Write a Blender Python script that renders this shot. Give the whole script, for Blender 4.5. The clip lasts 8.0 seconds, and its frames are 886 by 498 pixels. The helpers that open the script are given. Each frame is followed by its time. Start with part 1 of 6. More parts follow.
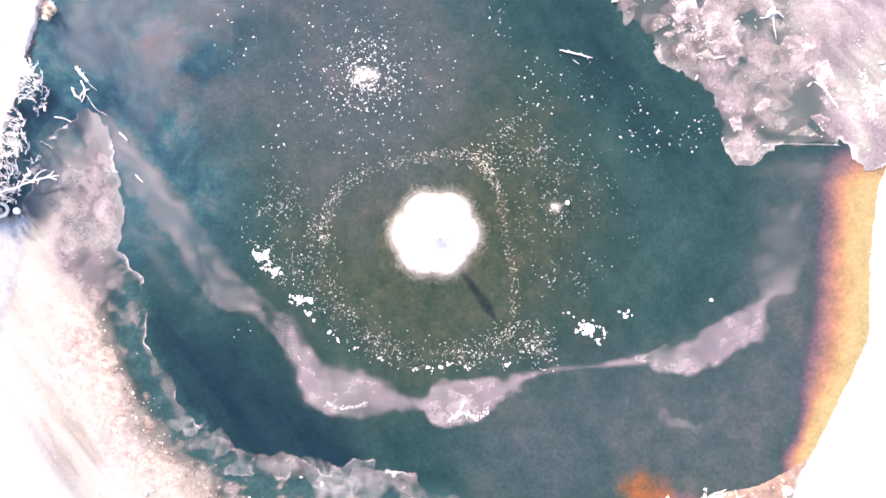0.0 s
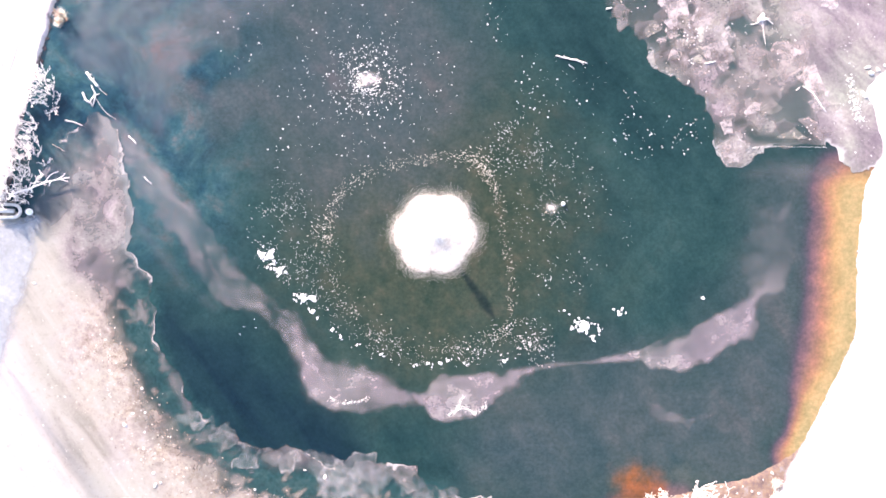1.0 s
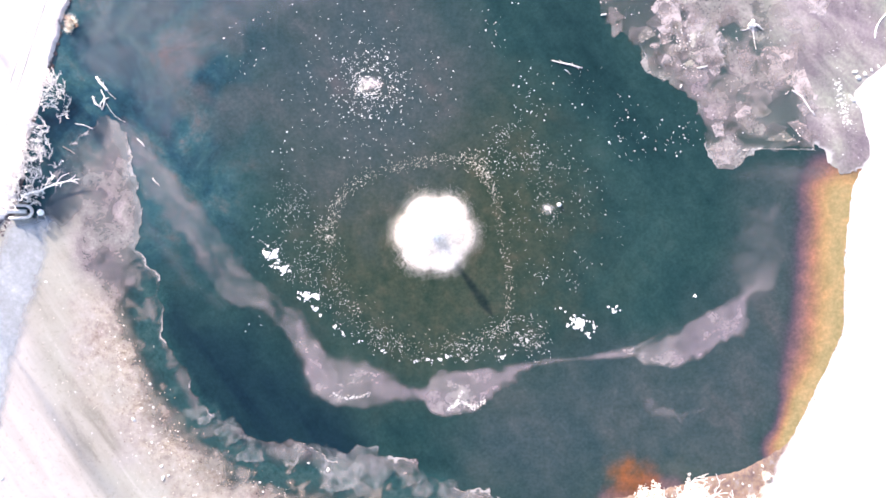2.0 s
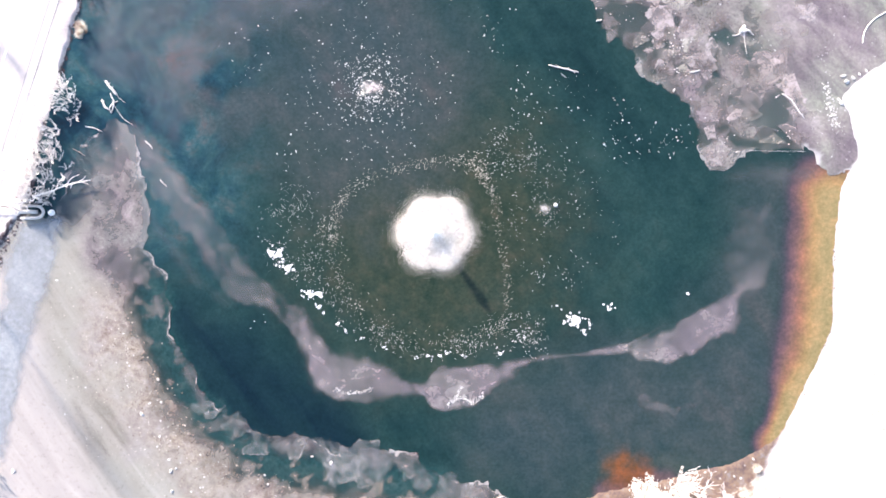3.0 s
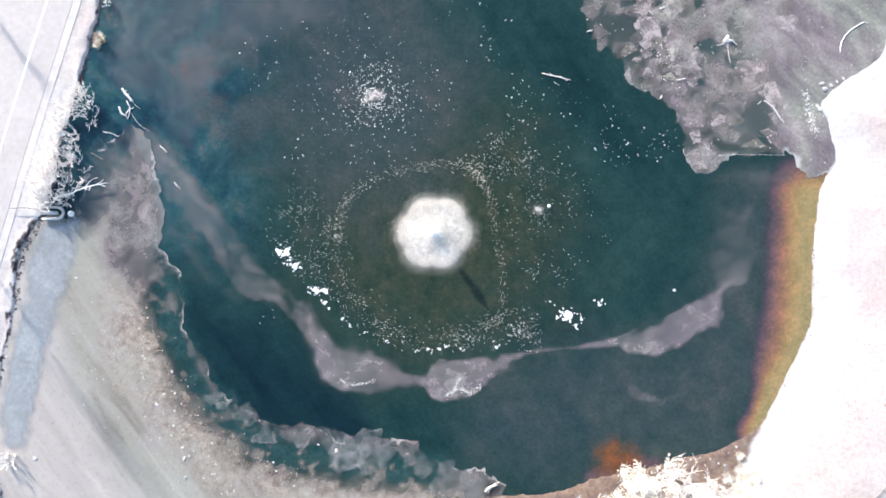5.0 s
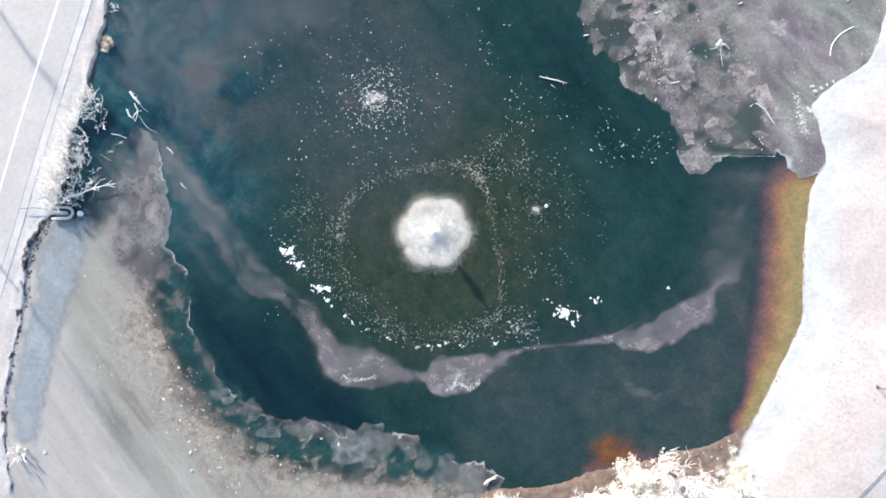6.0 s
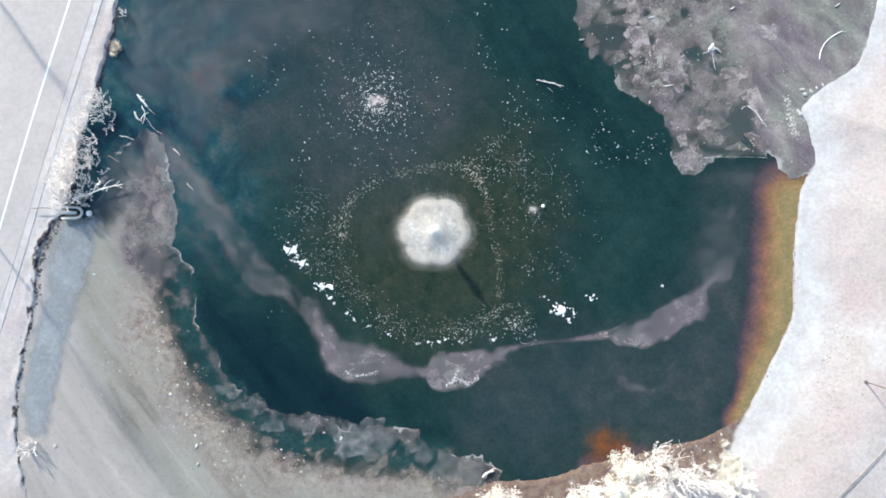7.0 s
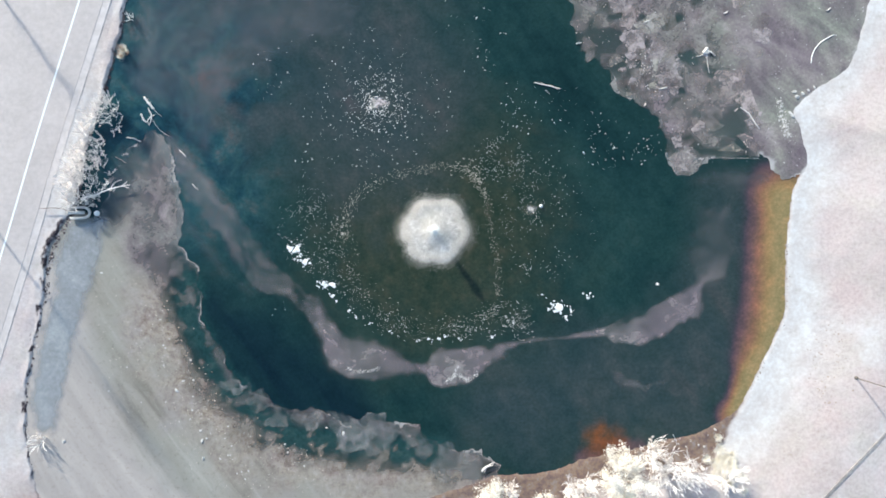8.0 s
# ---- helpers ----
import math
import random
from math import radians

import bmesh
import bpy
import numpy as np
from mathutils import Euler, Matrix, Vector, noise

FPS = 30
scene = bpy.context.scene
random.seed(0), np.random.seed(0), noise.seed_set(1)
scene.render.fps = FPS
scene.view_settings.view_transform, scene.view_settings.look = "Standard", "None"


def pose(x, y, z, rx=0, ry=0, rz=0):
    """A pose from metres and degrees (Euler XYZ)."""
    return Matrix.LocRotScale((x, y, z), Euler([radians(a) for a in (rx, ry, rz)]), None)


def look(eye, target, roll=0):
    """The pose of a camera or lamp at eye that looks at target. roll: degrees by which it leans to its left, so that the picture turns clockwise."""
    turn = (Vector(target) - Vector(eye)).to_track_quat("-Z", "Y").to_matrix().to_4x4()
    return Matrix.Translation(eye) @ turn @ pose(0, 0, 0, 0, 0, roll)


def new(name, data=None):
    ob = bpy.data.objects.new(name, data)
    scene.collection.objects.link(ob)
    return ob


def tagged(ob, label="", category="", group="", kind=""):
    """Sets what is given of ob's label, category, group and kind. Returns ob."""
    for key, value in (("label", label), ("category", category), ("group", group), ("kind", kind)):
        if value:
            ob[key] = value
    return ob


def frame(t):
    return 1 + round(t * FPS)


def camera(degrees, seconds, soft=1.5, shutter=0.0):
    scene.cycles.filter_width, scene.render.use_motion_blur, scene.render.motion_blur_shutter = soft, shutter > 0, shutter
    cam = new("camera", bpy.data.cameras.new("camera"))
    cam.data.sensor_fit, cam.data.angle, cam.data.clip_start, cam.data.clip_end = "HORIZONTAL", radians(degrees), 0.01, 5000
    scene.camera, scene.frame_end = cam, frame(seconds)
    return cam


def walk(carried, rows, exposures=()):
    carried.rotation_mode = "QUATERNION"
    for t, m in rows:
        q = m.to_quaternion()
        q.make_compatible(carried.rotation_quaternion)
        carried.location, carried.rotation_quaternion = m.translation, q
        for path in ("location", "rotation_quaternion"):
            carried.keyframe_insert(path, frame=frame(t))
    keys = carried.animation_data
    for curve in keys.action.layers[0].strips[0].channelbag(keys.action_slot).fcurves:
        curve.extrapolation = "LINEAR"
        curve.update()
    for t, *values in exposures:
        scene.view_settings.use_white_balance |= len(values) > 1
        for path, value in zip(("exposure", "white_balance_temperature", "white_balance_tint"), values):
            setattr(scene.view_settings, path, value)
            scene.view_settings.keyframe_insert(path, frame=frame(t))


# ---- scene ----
cam = camera(70.0, 8.0, soft=1.7)
ROWS = [
    (0, 0.000, 0.000, 50.000, -0.003, -0.027, 0.000),
    (0.5, 0.033, -0.014, 50.786, -0.002, -0.020, -0.015),
    (1, 0.053, -0.036, 51.549, -0.001, -0.014, -0.028),
    (1.5, 0.085, -0.051, 52.310, -0.000, -0.009, -0.035),
    (3, 0.125, -0.146, 54.581, -0.002, -0.002, -0.056),
    (3.5, 0.163, -0.147, 55.334, -0.002, 0.000, -0.061),
    (4, 0.178, -0.183, 56.099, -0.000, 0.003, -0.069),
    (4.5, 0.200, -0.219, 56.852, 0.000, 0.005, -0.077),
    (6, 0.217, -0.350, 59.022, 0.002, 0.010, -0.099),
    (6.5, 0.242, -0.411, 59.842, 0.002, 0.011, -0.107),
    (7, 0.265, -0.469, 60.591, 0.003, 0.011, -0.116),
    (7.5, 0.272, -0.518, 61.321, 0.002, 0.011, -0.123),
    (8, 0.269, -0.561, 61.945, 0.002, 0.011, -0.130),
]
EXPOSURES = [(0.0, 2.46, 7400, 29), (1.0, 2.26, 7150, 26), (1.5, 2.16, 7000, 24), (3.0, 1.82, 6800, 18), (4.5, 1.53, 6600, 12), (6.0, 1.30, 6450, 7), (8.0, 1.03, 6400, 5)]
walk(cam, [(t, pose(x, y, z, rx, ry, rz)) for t, x, y, z, rx, ry, rz in ROWS], EXPOSURES)

# ---- daylight: a low winter sun from the north-west, clear sky ----
SUN_ELEVATION = 20.0
SUN_AZIMUTH = 325.0
world = bpy.data.worlds.new("sky")
scene.world = world
world.use_nodes = True
sky = world.node_tree.nodes.new("ShaderNodeTexSky")
sky.sky_type = "NISHITA"
sky.sun_disc = False
sky.sun_elevation, sky.sun_rotation = radians(SUN_ELEVATION), radians(SUN_AZIMUTH)
world.node_tree.links.new(sky.outputs[0], world.node_tree.nodes["Background"].inputs[0])
world.node_tree.nodes["Background"].inputs[1].default_value = 0.15
sun_data = bpy.data.lights.new("sun", "SUN")
sun_data.energy, sun_data.angle, sun_data.color = 3.6, radians(1.4), (1.0, 0.93, 0.84)
sun = new("sun", sun_data)
ce, az = math.cos(radians(SUN_ELEVATION)), radians(SUN_AZIMUTH)
sun_way = Vector((math.sin(az) * ce, math.cos(az) * ce, math.sin(radians(SUN_ELEVATION))))
sun.matrix_world = look(sun_way * 200, (0, 0, 0))


# ---- small tools ----
def lattice(ix, iy, seed):
    h = (ix.astype(np.int64) * 374761393 + iy.astype(np.int64) * 668265263 + seed * 2147483647) & 0xFFFFFFFF
    h = ((h ^ (h >> 13)) * 1274126177) & 0xFFFFFFFF
    return ((h ^ (h >> 16)) & 0xFFFF) / 65535.0


def value_noise(x, y, seed=0):
    """Smooth noise from 0 to 1 on arrays."""
    x, y = np.asarray(x, float), np.asarray(y, float)
    ix, iy = np.floor(x), np.floor(y)
    fx, fy = x - ix, y - iy
    fx, fy = fx * fx * (3 - 2 * fx), fy * fy * (3 - 2 * fy)
    a, b = lattice(ix, iy, seed), lattice(ix + 1, iy, seed)
    c, d = lattice(ix, iy + 1, seed), lattice(ix + 1, iy + 1, seed)
    return (a * (1 - fx) + b * fx) * (1 - fy) + (c * (1 - fx) + d * fx) * fy


def fractal(x, y, size, seed=0, octaves=4):
    """Noise from about -1 to 1 with features of that size in metres."""
    total, amp, norm = 0, 1.0, 0
    for k in range(octaves):
        total = total + amp * (2 * value_noise(x / size + 17.3 * k, y / size - 9.1 * k, seed + k) - 1)
        norm += amp
        size, amp = size / 2.1, amp * 0.55
    return total / norm


def step(a, b, v):
    v = np.clip((v - a) / (b - a), 0, 1)
    return v * v * (3 - 2 * v)


def line_distance(points, x, y, closed=False):
    pts = list(points) + ([points[0]] if closed else [])
    best = np.full(np.shape(x), 1e9)
    for (x0, y0), (x1, y1) in zip(pts, pts[1:]):
        dx, dy = x1 - x0, y1 - y0
        k = np.clip(((x - x0) * dx + (y - y0) * dy) / (dx * dx + dy * dy + 1e-12), 0, 1)
        best = np.minimum(best, (x - x0 - k * dx) ** 2 + (y - y0 - k * dy) ** 2)
    return np.sqrt(best)


def signed(points, x, y):
    """Distance to a closed outline: below 0 inside."""
    inside = np.zeros(np.shape(x), bool)
    for (x0, y0), (x1, y1) in zip(points, points[1:] + points[:1]):
        hit = (y0 > y) != (y1 > y)
        inside ^= hit & (x < (x1 - x0) * (y - y0) / ((y1 - y0) if y1 != y0 else 1e-12) + x0)
    d = line_distance(points, x, y, True)
    return np.where(inside, -d, d)


def flow_coords(points, x, y):
    """Way along a line and signed distance beside it, for each place."""
    best, way, side = np.full(np.shape(x), 1e9), np.zeros(np.shape(x)), np.zeros(np.shape(x))
    run = 0.0
    for (ax, ay), (bx, by) in zip(points[:-1], points[1:]):
        ux, uy = bx - ax, by - ay
        long = math.hypot(ux, uy)
        k = np.clip(((x - ax) * ux + (y - ay) * uy) / (long * long), 0, 1)
        d = np.hypot(x - ax - k * ux, y - ay - k * uy)
        near = d < best
        best = np.where(near, d, best)
        way = np.where(near, run + k * long, way)
        side = np.where(near, ((x - ax) * uy - (y - ay) * ux) / long, side)
        run += long
    return way, side


def smooth_line(points, n=5, closed=False):
    """A Catmull-Rom line through the points."""
    p = [Vector(q) for q in points]
    m, out = len(p), []
    for i in range(m if closed else m - 1):
        a, b, c, d = (p[(i - 1) % m], p[i], p[(i + 1) % m], p[(i + 2) % m]) if closed else (p[max(i - 1, 0)], p[i], p[i + 1], p[min(i + 2, m - 1)])
        for k in range(n):
            t = k / n
            out.append(tuple(0.5 * (2 * b + (c - a) * t + (2 * a - 5 * b + 4 * c - d) * t * t + (3 * b - a - 3 * c + d) * t ** 3)))
    if not closed:
        out.append(tuple(p[-1]))
    return out


def mesh_object(name, verts, faces, material, parent=None, smooth=False):
    data = bpy.data.meshes.new(name)
    data.from_pydata([tuple(v) for v in verts], [], [tuple(f) for f in faces])
    data.materials.append(material)
    if smooth:
        data.shade_smooth()
    ob = new(name, data)
    ob.parent = parent
    return ob


def part(name, bm, material, parent, label="", smooth=True):
    data = bpy.data.meshes.new(name)
    bm.to_mesh(data)
    bm.free()
    data.materials.append(material)
    if smooth:
        data.shade_smooth()
    ob = new(name, data)
    ob.parent = parent
    if label:
        ob["label"] = label
    return ob


def thing(name, place, label, category, group="", turn=0.0):
    ob = new(name)
    ob.empty_display_size = 0.2
    ob.matrix_world = pose(*place, 0, 0, turn)
    return tagged(ob, label, category, group)


def attribute(ob, name, values):
    layer = ob.data.attributes.new(name, "FLOAT", "POINT")
    layer.data.foreach_set("value", np.asarray(values, np.float32))


def tube(verts, faces, line, radii, sides=5, cap=True):
    """Adds a tapered tube along a line of points."""
    line = [Vector(p) for p in line]
    first = len(verts)
    for i, p in enumerate(line):
        way = (line[min(i + 1, len(line) - 1)] - line[max(i - 1, 0)]).normalized()
        side = way.cross(Vector((0.31, 0.87, 0.38))).normalized()
        up = way.cross(side)
        for k in range(sides):
            a = 2 * math.pi * k / sides
            verts.append(p + (side * math.cos(a) + up * math.sin(a)) * radii[i])
    for i in range(len(line) - 1):
        for k in range(sides):
            a, b = first + i * sides + k, first + i * sides + (k + 1) % sides
            faces.append((a, b, b + sides, a + sides))
    if cap:
        faces.append(tuple(first + k for k in reversed(range(sides))))
        faces.append(tuple(first + (len(line) - 1) * sides + k for k in range(sides)))


def lump(verts, faces, place, size, rng, squash=0.6):
    """Adds one uneven eight- or twenty-sided lump."""
    first = len(verts)
    n = 6
    tilt = rng.uniform(0, 6.28)
    ring = [(math.cos(tilt + 2 * math.pi * k / n), math.sin(tilt + 2 * math.pi * k / n)) for k in range(n)]
    x, y, z = place
    for f, h in ((1.0, 0.0), (0.72, squash)):
        for cx, cy in ring:
            r = size * f * rng.uniform(0.7, 1.2)
            verts.append((x + cx * r, y + cy * r, z + h * size * rng.uniform(0.7, 1.1)))
    for k in range(n):
        a, b = first + k, first + (k + 1) % n
        faces.append((a, b, b + n, a + n))
    faces.append(tuple(first + n + k for k in range(n)))


# ---- materials ----
def shader(name):
    m = bpy.data.materials.new(name)
    m.use_nodes = True
    t = m.node_tree
    return m, t, t.nodes["Principled BSDF"]


def node(t, kind, inputs=()):
    n = t.nodes.new(kind)
    for key, value in dict(inputs).items():
        if isinstance(value, bpy.types.NodeSocket):
            t.links.new(value, n.inputs[key])
        else:
            n.inputs[key].default_value = value
    return n


def place_of(t):
    return node(t, "ShaderNodeNewGeometry").outputs["Position"]


def noise_of(t, scale, detail=5.0, rough=0.6, vector=None, distortion=0.0):
    return node(t, "ShaderNodeTexNoise", {"Vector": vector or place_of(t), "Scale": scale, "Detail": detail, "Roughness": rough, "Distortion": distortion}).outputs["Fac"]


def ramp(t, fac, stops):
    n = t.nodes.new("ShaderNodeValToRGB")
    t.links.new(fac, n.inputs[0])
    while len(n.color_ramp.elements) < len(stops):
        n.color_ramp.elements.new(0.5)
    for e, (p, c) in zip(n.color_ramp.elements, stops):
        e.position = p
        e.color = (*c, 1) if isinstance(c, tuple) else (c, c, c, 1)
    return n.outputs["Color"]


def mix(t, fac, a, b, mode="MIX"):
    n = node(t, "ShaderNodeMix")
    n.data_type, n.blend_type = "RGBA", mode
    for i, v in ((0, fac), (6, a), (7, b)):
        if isinstance(v, bpy.types.NodeSocket):
            t.links.new(v, n.inputs[i])
        else:
            n.inputs[i].default_value = (*v, 1) if isinstance(v, tuple) else v
    return n.outputs[2]


def maths(t, op, a, b=0.0, clamp=False):
    n = node(t, "ShaderNodeMath")
    n.operation, n.use_clamp = op, clamp
    for i, v in enumerate((a, b)):
        if isinstance(v, bpy.types.NodeSocket):
            t.links.new(v, n.inputs[i])
        else:
            n.inputs[i].default_value = v
    return n.outputs[0]


def streaked(t, scale, stretch=0.16, detail=5.0, distortion=0.4, angle=55.0):
    """Noise drawn out along a direction on the ground."""
    spin = node(t, "ShaderNodeVectorRotate", {"Vector": place_of(t), "Angle": radians(angle)})
    spin.rotation_type = "Z_AXIS"
    turned = spin.outputs[0]
    flat = node(t, "ShaderNodeMapping", {"Vector": turned, "Scale": (stretch, 1.0, 1.0)}).outputs[0]
    return noise_of(t, scale, detail, 0.6, flat, distortion)


def value_of(t, name):
    n = node(t, "ShaderNodeAttribute")
    n.attribute_name = name
    return n.outputs["Fac"]


def bump(t, p, height, strength, distance=0.05):
    n = node(t, "ShaderNodeBump", {"Height": height, "Strength": strength, "Distance": distance})
    t.links.new(n.outputs[0], p.inputs["Normal"])


def plain(name, a, b, scale=8.0, rough=0.85, relief=0.3):
    """A mottled matt surface between two colours."""
    m, t, p = shader(name)
    n = noise_of(t, scale)
    big = noise_of(t, scale * 0.13, 3.0)
    f = maths(t, "ADD", maths(t, "MULTIPLY", n, 0.6), maths(t, "MULTIPLY", big, 0.4))
    t.links.new(ramp(t, f, [(0.36, a), (0.64, b)]), p.inputs["Base Color"])
    p.inputs["Roughness"].default_value = rough
    if relief:
        bump(t, p, n, relief)
    return m


def water_material():
    m, t, p = shader("pond_water")
    cloudy = noise_of(t, 0.09, 8.0, 0.65, distortion=0.6)
    # Streaks at the sun's angle: tree shadow bands painted into the water colour.
    drawn = streaked(t, 0.30, 0.14, 6.0, 0.5, 55.0)
    tone = maths(t, "ADD", maths(t, "MULTIPLY", cloudy, 0.6), maths(t, "MULTIPLY", drawn, 0.4))
    deep = ramp(t, tone, [(0.34, (0.004, 0.019, 0.020)), (0.46, (0.008, 0.029, 0.029)), (0.58, (0.013, 0.038, 0.036)), (0.72, (0.026, 0.046, 0.044))])
    lace = noise_of(t, 0.2, 9.0, 0.66, distortion=0.45)
    blue = mix(t, value_of(t, "cold"), deep, ramp(t, lace, [(0.36, (0.004, 0.022, 0.036)), (0.45, (0.008, 0.040, 0.057)), (0.53, (0.020, 0.064, 0.074)), (0.60, (0.046, 0.070, 0.076)), (0.68, (0.085, 0.066, 0.066))]))
    green = mix(t, maths(t, "MULTIPLY", value_of(t, "stirred"), 0.85), blue, ramp(t, noise_of(t, 0.5, 7.0, 0.7), [(0.35, (0.014, 0.026, 0.016)), (0.52, (0.028, 0.037, 0.022)), (0.68, (0.050, 0.048, 0.029))]))
    dark = mix(t, value_of(t, "dark"), green, ramp(t, drawn, [(0.35, (0.002, 0.011, 0.018)), (0.65, (0.005, 0.021, 0.026))]))
    silt = mix(t, value_of(t, "silt"), dark, ramp(t, tone, [(0.36, (0.025, 0.046, 0.053)), (0.52, (0.042, 0.053, 0.057)), (0.66, (0.066, 0.057, 0.061))]))
    glassy = mix(t, value_of(t, "clear"), silt, ramp(t, noise_of(t, 0.8, 7.0, 0.7), [(0.34, (0.005, 0.028, 0.031)), (0.5, (0.010, 0.042, 0.043)), (0.66, (0.022, 0.055, 0.054))]))
    rust = ramp(t, value_of(t, "shallows"), [(0.0, (0.02, 0.026, 0.034)), (0.16, (0.055, 0.043, 0.055)), (0.34, (0.112, 0.066, 0.066)), (0.60, (0.20, 0.104, 0.066)), (0.86, (0.25, 0.165, 0.075)), (1.0, (0.24, 0.185, 0.088))])
    bloom = mix(t, maths(t, "MULTIPLY", value_of(t, "shallows"), 5.0, True), glassy, rust)
    # The shore tree's orange reflection, put into the water colour and broken by noise.
    mirrored = mix(t, maths(t, "MULTIPLY", value_of(t, "tree_mirror"), ramp(t, noise_of(t, 1.2, 5.0, 0.7), [(0.3, 0.5), (0.6, 1.0)])), bloom, (0.125, 0.050, 0.022))
    blotch = ramp(t, noise_of(t, 0.7, 7.0, 0.68), [(0.34, (0.78, 0.86, 0.84)), (0.5, (1.0, 1.0, 1.0)), (0.66, (1.28, 1.14, 1.14))])
    mottle = ramp(t, noise_of(t, 3.2, 5.0, 0.75), [(0.34, (0.80, 0.84, 0.82)), (0.5, (1.0, 1.0, 1.0)), (0.66, (1.24, 1.18, 1.18))])
    surface = mix(t, 1.0, mix(t, 1.0, mirrored, blotch, "MULTIPLY"), mottle, "MULTIPLY")
    t.links.new(surface, p.inputs["Base Color"])
    p.inputs["Roughness"].default_value = 0.08
    p.inputs["IOR"].default_value = 1.33
    bump(t, p, noise_of(t, 2.5, 3.0), 0.04)
    return m


def ice_material(name, dark, mid, light, lo, hi, scale=0.9, rough=0.55, rim=0.0, tint=0.4, old=False):
    """Cloudy ice: thin and clear where its attribute 'solid' is low."""
    m, t, p = shader(name)
    cloud = noise_of(t, scale, 8.0, 0.65, distortion=0.6)
    fine = noise_of(t, scale * 9, 5.0, 0.7)
    wide = noise_of(t, scale * 0.16, 3.0)
    f = maths(t, "ADD", maths(t, "MULTIPLY", cloud, 0.5), maths(t, "ADD", maths(t, "MULTIPLY", wide, 0.3), maths(t, "MULTIPLY", fine, 0.2)))
    tone = ramp(t, f, [(0.38, dark), (0.5, mid), (0.64, light)])
    if old:
        smooth = ramp(t, maths(t, "ADD", maths(t, "MULTIPLY", streaked(t, 0.45, 0.45, 9.0, 0.6, 50.0), 0.75), maths(t, "MULTIPLY", fine, 0.25)), [(0.38, (0.140, 0.122, 0.132)), (0.46, (0.198, 0.178, 0.180)), (0.54, (0.255, 0.247, 0.226)), (0.64, (0.36, 0.348, 0.32))])
        tone = mix(t, value_of(t, "old"), tone, smooth)
    hue = ramp(t, noise_of(t, scale * 0.3, 5.0, 0.6), [(0.36, (1.10, 0.93, 1.06)), (0.46, (1.06, 0.97, 0.98)), (0.54, (1.0, 1.01, 0.95)), (0.64, (0.96, 1.06, 0.92))])
    body = mix(t, tint, tone, mix(t, 1.0, tone, hue, "MULTIPLY"))
    grain = ramp(t, noise_of(t, 3.0, 6.0, 0.75), [(0.34, 0.86), (0.5, 1.0), (0.66, 1.16)])
    body = mix(t, 1.0, body, grain, "MULTIPLY")
    if rim:
        body = mix(t, value_of(t, "frost"), body, (0.52, 0.50, 0.49))
    t.links.new(body, p.inputs["Base Color"])
    solid = value_of(t, "solid")
    veil = maths(t, "MULTIPLY", maths(t, "SUBTRACT", f, 0.35), 3.2, True)
    alpha = maths(t, "ADD", maths(t, "MULTIPLY", maths(t, "MULTIPLY", veil, hi), solid), maths(t, "MULTIPLY", solid, lo), True)
    if old:
        alpha = maths(t, "MAXIMUM", alpha, maths(t, "MULTIPLY", value_of(t, "old"), 0.85))
    if rim:
        alpha = maths(t, "MAXIMUM", alpha, maths(t, "MULTIPLY", value_of(t, "frost"), rim))
    t.links.new(alpha, p.inputs["Alpha"])
    p.inputs["Roughness"].default_value = rough
    bump(t, p, fine, 0.25)
    return m


def spray_material(name, cover, low=(0.82, 0.78, 0.73), high=(0.93, 0.90, 0.86)):
    """Airy white water: light scatters through it."""
    m, t, p = shader(name)
    tone = ramp(t, noise_of(t, 3.0, 4.0), [(0.35, low), (0.65, high)])
    matt = node(t, "ShaderNodeBsdfDiffuse", {"Color": tone}).outputs[0]
    soft = node(t, "ShaderNodeBsdfTranslucent", {"Color": tone}).outputs[0]
    clear = node(t, "ShaderNodeBsdfTransparent").outputs[0]
    body = node(t, "ShaderNodeMixShader", {0: 0.5, 1: matt, 2: soft}).outputs[0]
    t.links.new(node(t, "ShaderNodeMixShader", {0: cover, 1: clear, 2: body}).outputs[0], t.nodes["Material Output"].inputs["Surface"])
    t.nodes.remove(p)
    return m


